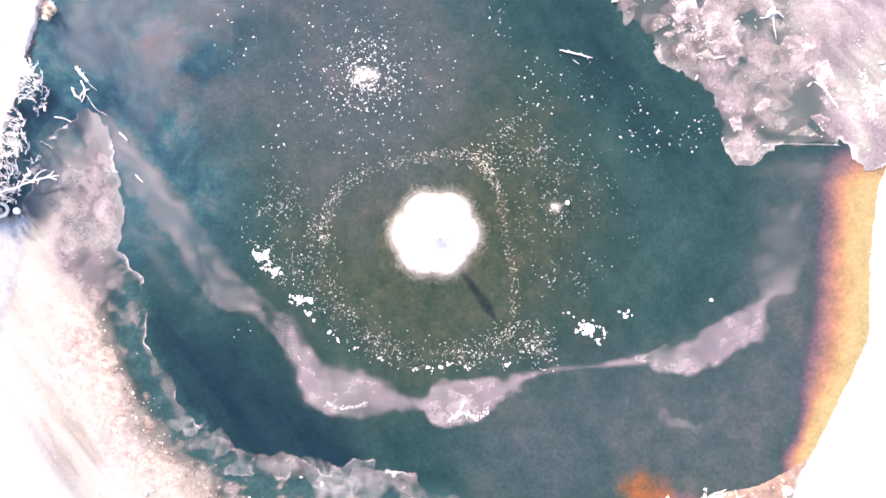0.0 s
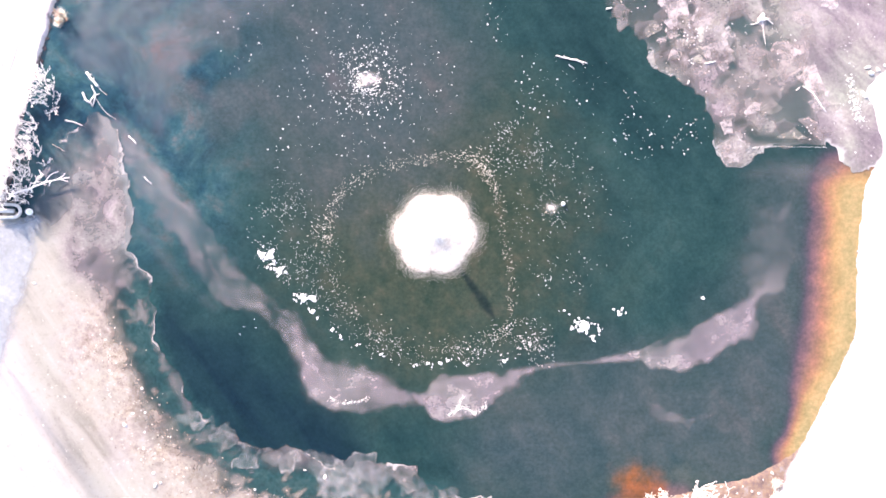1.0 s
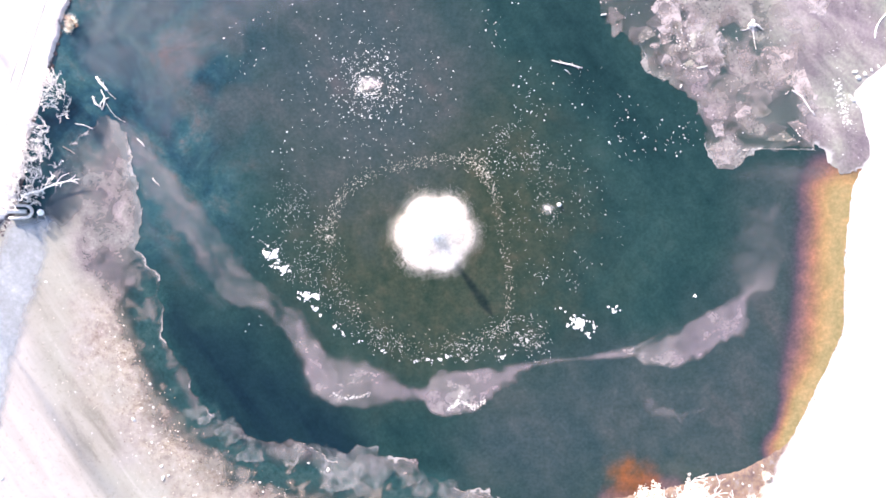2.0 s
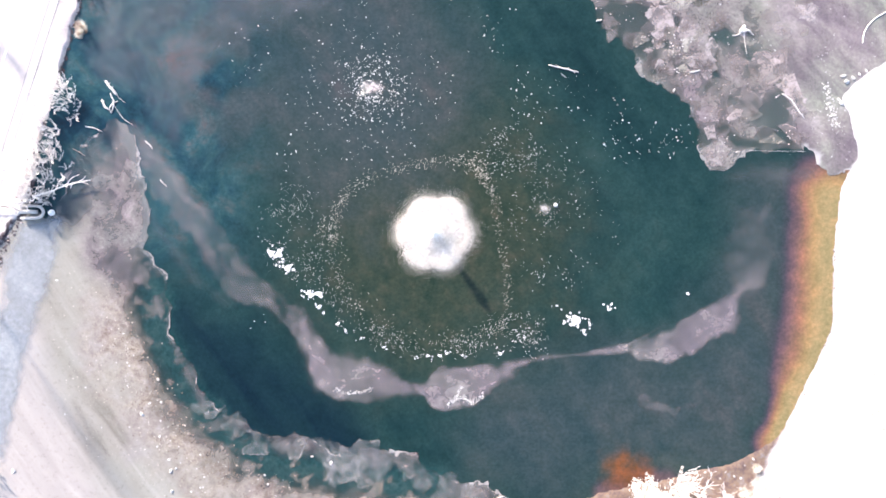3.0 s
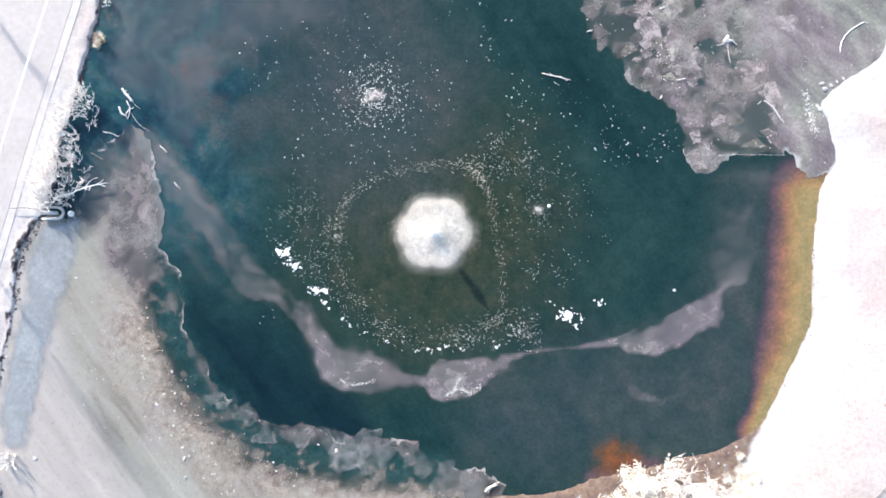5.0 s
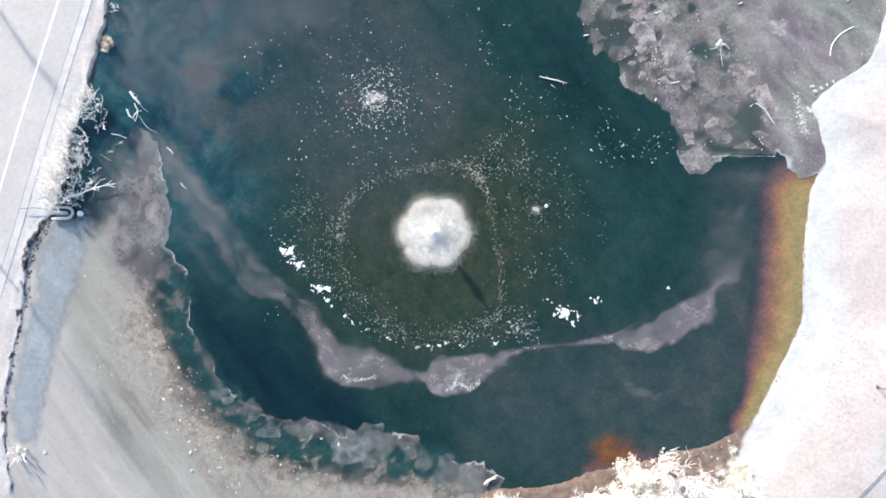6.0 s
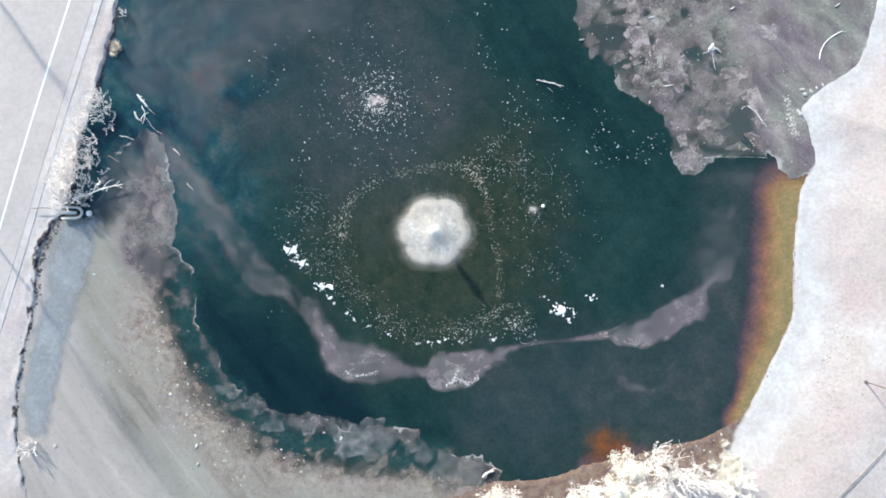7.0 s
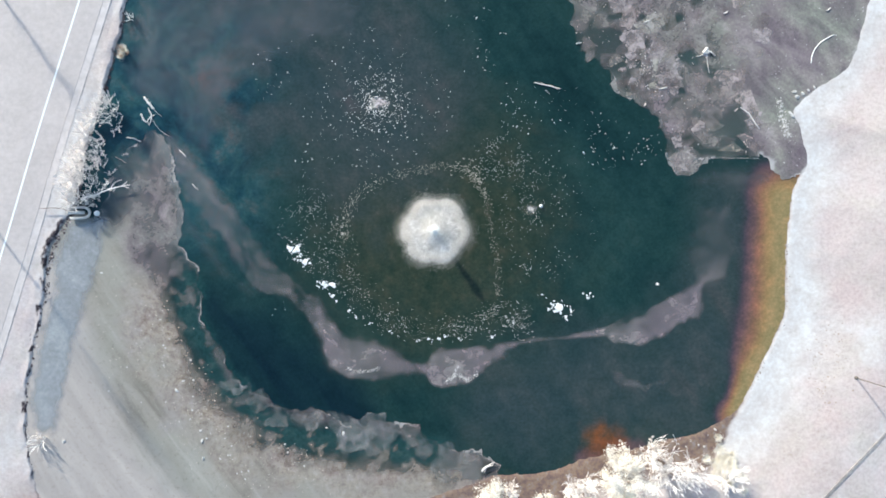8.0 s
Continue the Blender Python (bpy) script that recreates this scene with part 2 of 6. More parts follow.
def shelf_material():
    """Dirty shore ice: mottled towards the water, gritty behind that, smooth and pale towards the bank."""
    m, t, p = shader("shelf_ice")
    streak = streaked(t, 0.6, 0.12, 9.0, 0.6)
    cloud = noise_of(t, 0.55, 9.0, 0.70, distortion=0.3)
    fine = noise_of(t, 5.5, 6.0, 0.75)
    wide = noise_of(t, 0.11, 3.0)
    outer = ramp(t, maths(t, "ADD", maths(t, "MULTIPLY", cloud, 0.6), maths(t, "MULTIPLY", fine, 0.4)), [(0.36, (0.105, 0.093, 0.094)), (0.46, (0.165, 0.146, 0.147)), (0.55, (0.225, 0.201, 0.20)), (0.66, (0.33, 0.308, 0.303))])
    mauve = ramp(t, noise_of(t, 0.28, 6.0, 0.65), [(0.38, (1.05, 0.95, 1.02)), (0.5, (1.0, 0.98, 0.96)), (0.62, (0.96, 1.01, 0.98))])
    outer = mix(t, 1.0, outer, mauve, "MULTIPLY")
    outer = mix(t, value_of(t, "frost"), outer, (0.42, 0.40, 0.39))
    inner = ramp(t, maths(t, "ADD", maths(t, "MULTIPLY", streak, 0.55), maths(t, "ADD", maths(t, "MULTIPLY", wide, 0.3), maths(t, "MULTIPLY", fine, 0.15))), [(0.38, (0.165, 0.152, 0.128)), (0.46, (0.24, 0.223, 0.193)), (0.54, (0.282, 0.264, 0.232)), (0.64, (0.39, 0.36, 0.338))])
    tinted = mix(t, ramp(t, wide, [(0.44, 0.0), (0.6, 0.5)]), inner, (0.262, 0.264, 0.228))
    tinted = mix(t, ramp(t, noise_of(t, 0.16, 4.0), [(0.5, 0.0), (0.64, 0.6)]), tinted, (0.275, 0.25, 0.25))
    pale = mix(t, value_of(t, "shore"), tinted, ramp(t, streak, [(0.35, (0.325, 0.295, 0.275)), (0.65, (0.415, 0.378, 0.355))]))
    speckle = ramp(t, noise_of(t, 2.2, 9.0, 0.82), [(0.34, (0.70, 0.68, 0.66)), (0.46, (1.0, 1.0, 1.0)), (0.60, (1.0, 1.0, 1.0)), (0.70, (1.22, 1.2, 1.18))])
    pale = mix(t, 1.0, pale, speckle, "MULTIPLY")
    grit = ramp(t, noise_of(t, 1.5, 9.0, 0.8), [(0.34, (0.105, 0.080, 0.072)), (0.43, (0.185, 0.148, 0.128)), (0.51, (0.275, 0.236, 0.195)), (0.60, (0.315, 0.285, 0.265)), (0.70, (0.44, 0.41, 0.38))])
    stain = ramp(t, noise_of(t, 0.5, 7.0, 0.7), [(0.36, (0.80, 0.72, 0.74)), (0.5, (1.0, 0.98, 0.97)), (0.64, (1.14, 1.12, 1.04))])
    grit = mix(t, 1.0, grit, stain, "MULTIPLY")
    body = mix(t, value_of(t, "inner"), outer, pale)
    t.links.new(mix(t, value_of(t, "grit"), body, grit), p.inputs["Base Color"])
    veil = maths(t, "MULTIPLY", maths(t, "SUBTRACT", cloud, 0.32), 3.0, True)
    cover = maths(t, "ADD", maths(t, "ADD", maths(t, "MULTIPLY", veil, 0.5), 0.42), value_of(t, "inner"), True)
    t.links.new(maths(t, "MAXIMUM", maths(t, "MULTIPLY", value_of(t, "solid"), cover), maths(t, "MULTIPLY", value_of(t, "frost"), 0.7)), p.inputs["Alpha"])
    p.inputs["Roughness"].default_value = 0.6
    bump(t, p, fine, 0.35)
    return m


def ground_material():
    m, t, p = shader("winter_ground")
    tuft = noise_of(t, 3.0, 9.0, 0.75)
    wide = noise_of(t, 0.12, 5.0, 0.6)
    grass = ramp(t, tuft, [(0.3, (0.40, 0.348, 0.334)), (0.5, (0.495, 0.448, 0.434)), (0.7, (0.575, 0.535, 0.52))])
    pale = ramp(t, wide, [(0.35, (0.90, 0.86, 0.86)), (0.6, (1.0, 1.0, 1.0))])
    rosy = ramp(t, noise_of(t, 0.22, 6.0, 0.65, distortion=0.5), [(0.38, (0.97, 0.98, 0.95)), (0.5, (1.0, 0.99, 0.985)), (0.62, (1.03, 0.985, 0.99))])
    turf = mix(t, 1.0, mix(t, 1.0, grass, pale, "MULTIPLY"), rosy, "MULTIPLY")
    rime = ramp(t, maths(t, "ADD", maths(t, "MULTIPLY", tuft, 0.5), maths(t, "MULTIPLY", noise_of(t, 0.55, 7.0, 0.7), 0.5)), [(0.4, (0.47, 0.435, 0.425)), (0.5, (0.53, 0.51, 0.50)), (0.6, (0.605, 0.608, 0.61))])
    turf = mix(t, value_of(t, "rime"), turf, rime)
    worn = ramp(t, noise_of(t, 1.1, 8.0, 0.75), [(0.30, (0.86, 0.88, 0.82)), (0.42, (1.0, 1.0, 1.0))])
    turf = mix(t, 1.0, turf, worn, "MULTIPLY")
    mud = ramp(t, noise_of(t, 1.3, 9.0, 0.75), [(0.30, (0.075, 0.050, 0.046)), (0.44, (0.135, 0.094, 0.088)), (0.52, (0.185, 0.128, 0.092)), (0.60, (0.19, 0.16, 0.155)), (0.72, (0.31, 0.27, 0.265))])
    bare = mix(t, value_of(t, "mud"), turf, mud)
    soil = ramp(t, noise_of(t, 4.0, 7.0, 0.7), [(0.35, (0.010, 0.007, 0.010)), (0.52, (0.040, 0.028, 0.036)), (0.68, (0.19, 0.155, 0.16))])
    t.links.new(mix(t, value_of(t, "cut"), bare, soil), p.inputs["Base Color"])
    p.inputs["Roughness"].default_value = 0.95
    bump(t, p, tuft, 0.3, 0.06)
    return m


WATER = water_material()
GROUND = ground_material()
SHELF_ICE = shelf_material()
FIELD_ICE = ice_material("field_ice", (0.15, 0.132, 0.134), (0.235, 0.212, 0.208), (0.37, 0.35, 0.335), 0.3, 0.75, 0.42, rim=0.5, tint=0.65, old=True)
FILM_ICE = ice_material("film_ice", (0.06, 0.085, 0.11), (0.10, 0.12, 0.15), (0.17, 0.17, 0.20), 0.02, 0.36, 0.3)
VEIL_ICE = ice_material("veil_ice", (0.12, 0.118, 0.135), (0.165, 0.158, 0.172), (0.24, 0.222, 0.236), 0.05, 0.5, 0.45)
BLUE_BAND_ICE = ice_material("blue_band_ice", (0.26, 0.288, 0.318), (0.30, 0.328, 0.356), (0.36, 0.384, 0.403), 0.5, 0.4, 0.3, tint=0.1)
SKIM_ICE = ice_material("skim_ice", (0.20, 0.174, 0.194), (0.265, 0.234, 0.246), (0.35, 0.318, 0.318), 0.34, 0.5, 0.5)
WHITE_ICE = plain("white_ice", (0.62, 0.64, 0.66), (0.88, 0.89, 0.90), 6.0, 0.6)
GREY_ICE = plain("grey_ice", (0.42, 0.40, 0.375), (0.70, 0.68, 0.65), 4.0, 0.6)
MIST = spray_material("mist", 0.48, (0.88, 0.84, 0.79), (0.97, 0.95, 0.92))
BARE_TWIG = plain("bare_twig", (0.80, 0.74, 0.71), (0.93, 0.90, 0.88), 5.0)
DARK_TWIG = plain("dark_twig", (0.09, 0.06, 0.05), (0.22, 0.16, 0.13), 5.0)
BARK = plain("bark", (0.24, 0.18, 0.14), (0.46, 0.38, 0.32), 6.0, relief=0.6)
GOLD_LEAF = plain("dry_leaf", (0.80, 0.72, 0.60), (0.94, 0.90, 0.83), 3.0, 0.7, 0)
STRAW = plain("straw", (0.80, 0.73, 0.60), (0.95, 0.92, 0.85), 4.0)
DRIFTWOOD = plain("driftwood", (0.45, 0.42, 0.40), (0.86, 0.83, 0.80), 7.0, relief=0.5)
WET_WOOD = plain("wet_wood", (0.20, 0.16, 0.14), (0.42, 0.36, 0.33), 7.0, relief=0.5)
PALE_STONE = plain("pale_stone", (0.40, 0.38, 0.36), (0.72, 0.70, 0.67), 5.0, relief=0.6)
ASPHALT = plain("sunbleached_asphalt", (0.43, 0.388, 0.374), (0.52, 0.472, 0.456), 2.2)
LINE_PAINT = plain("line_paint", (0.74, 0.78, 0.80), (0.88, 0.90, 0.90), 9.0, 0.6, 0.1)
CONCRETE = plain("concrete", (0.46, 0.44, 0.42), (0.68, 0.65, 0.62), 6.0)
KERB = plain("worn_kerb", (0.46, 0.42, 0.405), (0.60, 0.555, 0.54), 1.5)
GREY_PATH = plain("gravel_path", (0.20, 0.185, 0.18), (0.36, 0.335, 0.325), 3.0)
RUST_TWIG = plain("rust_twig", (0.36, 0.22, 0.15), (0.62, 0.44, 0.34), 5.0)
WHITE_PAINT = plain("white_paint", (0.72, 0.72, 0.72), (0.86, 0.86, 0.86), 6.0, 0.45, 0.1)
DARK_METAL = plain("dark_metal", (0.10, 0.085, 0.07), (0.20, 0.17, 0.15), 8.0, 0.5, 0.1)
BLACK_PLASTIC = plain("black_plastic", (0.02, 0.02, 0.02), (0.05, 0.05, 0.05), 8.0, 0.5, 0.1)

# ---- the pond's outline and the ground ----
SHORE = smooth_line([(-30.56, 26.12), (-30.79, 22.81), (-31.35, 20.04), (-32.01, 17.83), (-32.68, 15.34), (-33.58, 12.85), (-34.25, 10.09), (-34.91, 7.88), (-35.03, 5.39), (-35.92, 3.34), (-36.92, 1.9), (-38.03, -0.42), (-38.48, -2.63), (-38.71, -4.84), (-39.15, -7.05), (-39.71, -9.82), (-40.05, -12.03), (-40.5, -14.24), (-40.56, -17.56), (-40.4, -19.78), (-39.85, -22.55), (-38.86, -25.31), (-36.55, -29.19), (-26.59, -30.6), (-14.41, -28.96), (-5, -26.22), (0.54, -24.18), (4.96, -22.75), (9.39, -22.54), (13.82, -21.11), (15.48, -20.79), (19.35, -20.02), (22.4, -19.25), (24.89, -18.7), (27.1, -17.6), (28.77, -16.5), (30.1, -14.4), (31.1, -12.19), (32.43, -9.43), (33.38, -7.22), (33.72, -3.9), (33.67, -1.13), (33.95, 1.63), (34.4, 4.95), (35.46, 7.16), (35.68, 8.54), (35.19, 9.93), (34.64, 11.87), (34.36, 12.97), (35.47, 14.35), (37.14, 15.46), (39.07, 16.83), (40.18, 18.21), (41.02, 20.98), (41.86, 23.74), (42.47, 27.61), (41.61, 35.91), (28.91, 47.56), (1.26, 51.5), (-19.77, 47.68), (-28.1, 36.08), (-30, 29.44)], 3, True)


def land_height(x, y, rough=True):
    """Height of the ground, and how much it is a bare bank face or mud."""
    d = signed(SHORE, x, y)
    if rough:
        d = d + 0.22 * fractal(x, y, 1.6, 5) + 0.10 * fractal(x, y, 0.5, 8, 2)
    if rough:
        d = d + step(-24, -30, x) * (0.22 * fractal(x, y, 2.3, 6, 4) + 0.07 * fractal(x, y, 0.45, 7, 2))
    west = step(-22, -30, x) * step(-30, -22, y + 0 * x)
    south = step(-14, -19, y) * (1 - step(24, 30, x)) * (1 - west)
    bank_w = (0.16 + 0.16 * fractal(x, y, 2.0, 77, 3) * (1 - step(0.4, 1.6, d))) * step(0.0, 0.2, d) + 0.1 * step(0.3, 6.0, d)
    bank_e = 0.05 * step(0.0, 0.5, d) + 1.2 * step(0.3, 12, d)
    bank_s = 0.10 * step(0.0, 0.5, d) + 1.2 * step(0.5, 9, d)
    high = west * bank_w + south * bank_s + (1 - west - south) * bank_e
    low = -np.clip(0.02 - d * 0.35, 0, 1.6)
    z = np.where(d > 0, high, low)
    far = np.hypot(x, y)
    if rough:
        z = z + np.where(d > 0.4, 0.025 * fractal(x, y, 2.5, 3) + 0.01 * fractal(x, y, 0.5, 4, 2), 0)
    z = z + step(70, 400, far) * (3 + 4 * fractal(x, y, 160, 9, 3))
    wide = 0.15 + 0.38 * step(0.0, 0.5, fractal(x, y, 3.4, 78, 2)) * step(6, 3, y)
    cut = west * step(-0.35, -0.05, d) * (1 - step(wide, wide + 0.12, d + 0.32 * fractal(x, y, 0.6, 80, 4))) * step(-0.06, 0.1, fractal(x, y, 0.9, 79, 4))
    strand = step(-14, -17, y) * (1 - west) * step(0.2, -0.2, x - 28.6 - 0.54 * (y + 17.4) + 0.35 * fractal(x, y, 1.2, 14, 4))
    mud = np.clip(strand * (1 - step(2.4, 4.8, d + 1.2 * fractal(x, y, 2.0, 12))) + 0.6 * (1 - west - south) * (1 - step(-0.05, 0.12, d + 0.12 * fractal(x, y, 0.7, 13, 3))), 0, 1)
    mud = np.maximum(mud, (1 - 0.7 * west) * step(0.2, -0.1, d))
    return z, cut, mud, d


def ground_at(x, y):
    return float(land_height(np.array([x]), np.array([y]))[0][0])


def axis(lo, hi, fine, reach):
    inner = list(np.arange(lo, hi + fine, fine))
    grow, gap, left, right = 1.35, fine, [], []
    a, b = lo, hi
    while b < reach:
        gap *= grow
        a, b = a - gap, b + gap
        left.append(a)
        right.append(b)
    return np.array(left[::-1] + inner + right)


def build_ground():
    xs, ys = axis(-47, 46, 0.25, 2600), axis(-30, 28, 0.22, 2600)
    xs = np.sort(np.concatenate([xs[(xs < -41.6) | (xs > -30.4)], np.arange(-41.5, -30.4, 0.1)]))
    gx, gy = np.meshgrid(xs, ys)
    z, cut, mud, d = land_height(gx, gy)
    w, h = len(xs), len(ys)
    verts = np.stack([gx.ravel(), gy.ravel(), z.ravel()], 1)
    i, j = np.meshgrid(np.arange(w - 1), np.arange(h - 1))
    a = (j * w + i).ravel()
    faces = np.stack([a, a + 1, a + w + 1, a + w], 1)
    ob = mesh_object("ground", verts.tolist(), faces.tolist(), GROUND, smooth=True)
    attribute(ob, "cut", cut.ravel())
    attribute(ob, "mud", mud.ravel())
    beach = step(24, 30, gx) * step(0.0, 0.25, d) * (1 - step(0.6, 4.5, d + 1.8 * fractal(gx, gy, 2.6, 91, 4) - 1.6 * step(2, -10, gy)))
    thicket = step(3.0, 1.4, line_distance([(-33.6, 13.6), (-34.9, 10.6), (-35.8, 7.4), (-36.8, 4.6)], gx, gy) + 0.8 * fractal(gx, gy, 1.4, 97, 4))
    verge = np.maximum(0.85 * thicket, 0.5 * step(-26, -30, gx) * step(-0.25, 0.35, fractal(gx, gy, 4.0, 93, 4)))
    low = 0.7 * step(32, 37, gx) * step(-5, -9, gy) * step(0.05, 0.4, fractal(gx, gy, 3.5, 95, 4))
    attribute(ob, "rime", np.clip(np.maximum(np.maximum(beach, verge), low), 0, 1).ravel())
    return tagged(ob, "pale bleached winter grass ground sloping to a pond", "ground", kind="structure")


build_ground()
FOUNTAIN = (-0.57, 1.21)
RUST_SIDE = [(33.79, 4.29), (33.9, 1.63), (33.72, -1.13), (33.72, -3.9), (33.38, -7.22), (32.43, -9.43), (31.1, -12.19), (30.1, -14.4), (28.77, -16.5)]
TREE_MIRROR_RUST = [(15.59, -18.91), (16.7, -20.01), (19.63, -19.91), (17.69, -20.46), (13.82, -21.11)]
DEEP = [(-25.98, -3.76), (-24.88, -9.3), (-21.58, -15.95), (-17.16, -19.83), (-9.97, -20.4), (-4.99, -19.86), (-7.74, -15.98), (-13.26, -9.33), (-18.23, -5.99), (-22.66, -3.77)]
BUBBLER = (-6.07, 13.78)
LEADS = [(22.4, 13.2), (23.2, 19.2), (26, 19.5), (31, 13), (30, 9.2), (26, 9.2)]
CLEAR_BAND = [(-24.43, -3.77), (-24.6, -7.09), (-22.4, -11.24), (-20.74, -14.29), (-17.43, -17.5), (-13.84, -19.01), (-9.97, -19.4), (-4.99, -20.13), (-0.56, -20.42)]
SILT_SOUTH = [(7.75, -16.01), (14.39, -14.37), (20.47, -14.38), (24.9, -11.62)]
SILT_EAST = [(28.26, 3.86), (28.8, 0.54), (27.14, -2.78), (26.57, -7.2), (23.8, -10.51)]


def build_water():
    xs, ys = np.arange(-48, 47, 0.4), np.arange(-34, 54, 0.4)
    gx, gy = np.meshgrid(xs, ys)
    w, h = len(xs), len(ys)
    verts = np.stack([gx.ravel(), gy.ravel(), 0 * gx.ravel()], 1)
    i, j = np.meshgrid(np.arange(w - 1), np.arange(h - 1))
    a = (j * w + i).ravel()
    ob = mesh_object("water", verts.tolist(), np.stack([a, a + 1, a + w + 1, a + w], 1).tolist(), WATER, smooth=True)
    n = fractal(gx, gy, 3.0, 31)
    fine = fractal(gx, gy, 0.9, 37, 3)
    east = 1 - step(0.12, 1, (line_distance(RUST_SIDE, gx, gy) + 0.5 * n + 0.22 * fine) / (5.6 - 3.0 * step(-6, -15, gy)) + 0.05)
    # Mask of the painted tree reflection; the rust along the shore follows below.
    tree_mirror = 1 - step(0.2, 2.0, line_distance(TREE_MIRROR_RUST[:2], gx, gy) + 1.5 * fractal(gx, gy, 1.6, 33) - 0.2)
    attribute(ob, "tree_mirror", np.clip(tree_mirror, 0, 1).ravel())
    bloom = 0.22 * (1 - step(0.1, 1.3, line_distance(TREE_MIRROR_RUST[1:], gx, gy) + 0.6 * n))
    attribute(ob, "shallows", np.clip(np.maximum(east, bloom), 0, 1).ravel())
    r = np.hypot(gx - FOUNTAIN[0], gy - FOUNTAIN[1])
    attribute(ob, "stirred", (1 - step(5, 19, r + 3 * n)).ravel())
    cold = step(-12, -24, gx + 4 * n) * step(-4, 8, gy + 0.25 * gx + 8 + 3 * n)
    attribute(ob, "cold", cold.ravel())
    clear = 1 - step(0.7, 2.0, line_distance(CLEAR_BAND, gx, gy) + 0.8 * n + 0.5 * fine)
    clear = np.maximum(clear, 0.7 * step(0.5, -0.5, signed(LEADS, gx, gy)))
    attribute(ob, "clear", clear.ravel())
    attribute(ob, "dark", (0.95 * step(3.0, -2.5, signed(DEEP, gx, gy) + 2.0 * n)).ravel())
    silt = 0.5 * (1 - step(0.5, 6, line_distance(SILT_EAST, gx, gy) + 1.5 * n))
    silt = np.maximum(silt, 0.85 * step(-0.3, 0.5, n + 0.2) * step(3, -8, gx) * step(-29, -20, gx) * step(5, 15, gy))
    around = np.hypot(gx - BUBBLER[0], (gy - BUBBLER[1]) * 0.8)
    silt = np.maximum(silt, 0.7 * (1 - step(4, 13, around + 3 * n)))
    silt = np.maximum(silt, 0.66 * (1 - step(1, 10, line_distance(SILT_SOUTH, gx, gy) + 3 * n)))
    attribute(ob, "silt", silt.ravel())
    return tagged(ob, "dark teal pond water with rust-coloured shallows", "water", kind="structure")


build_water()


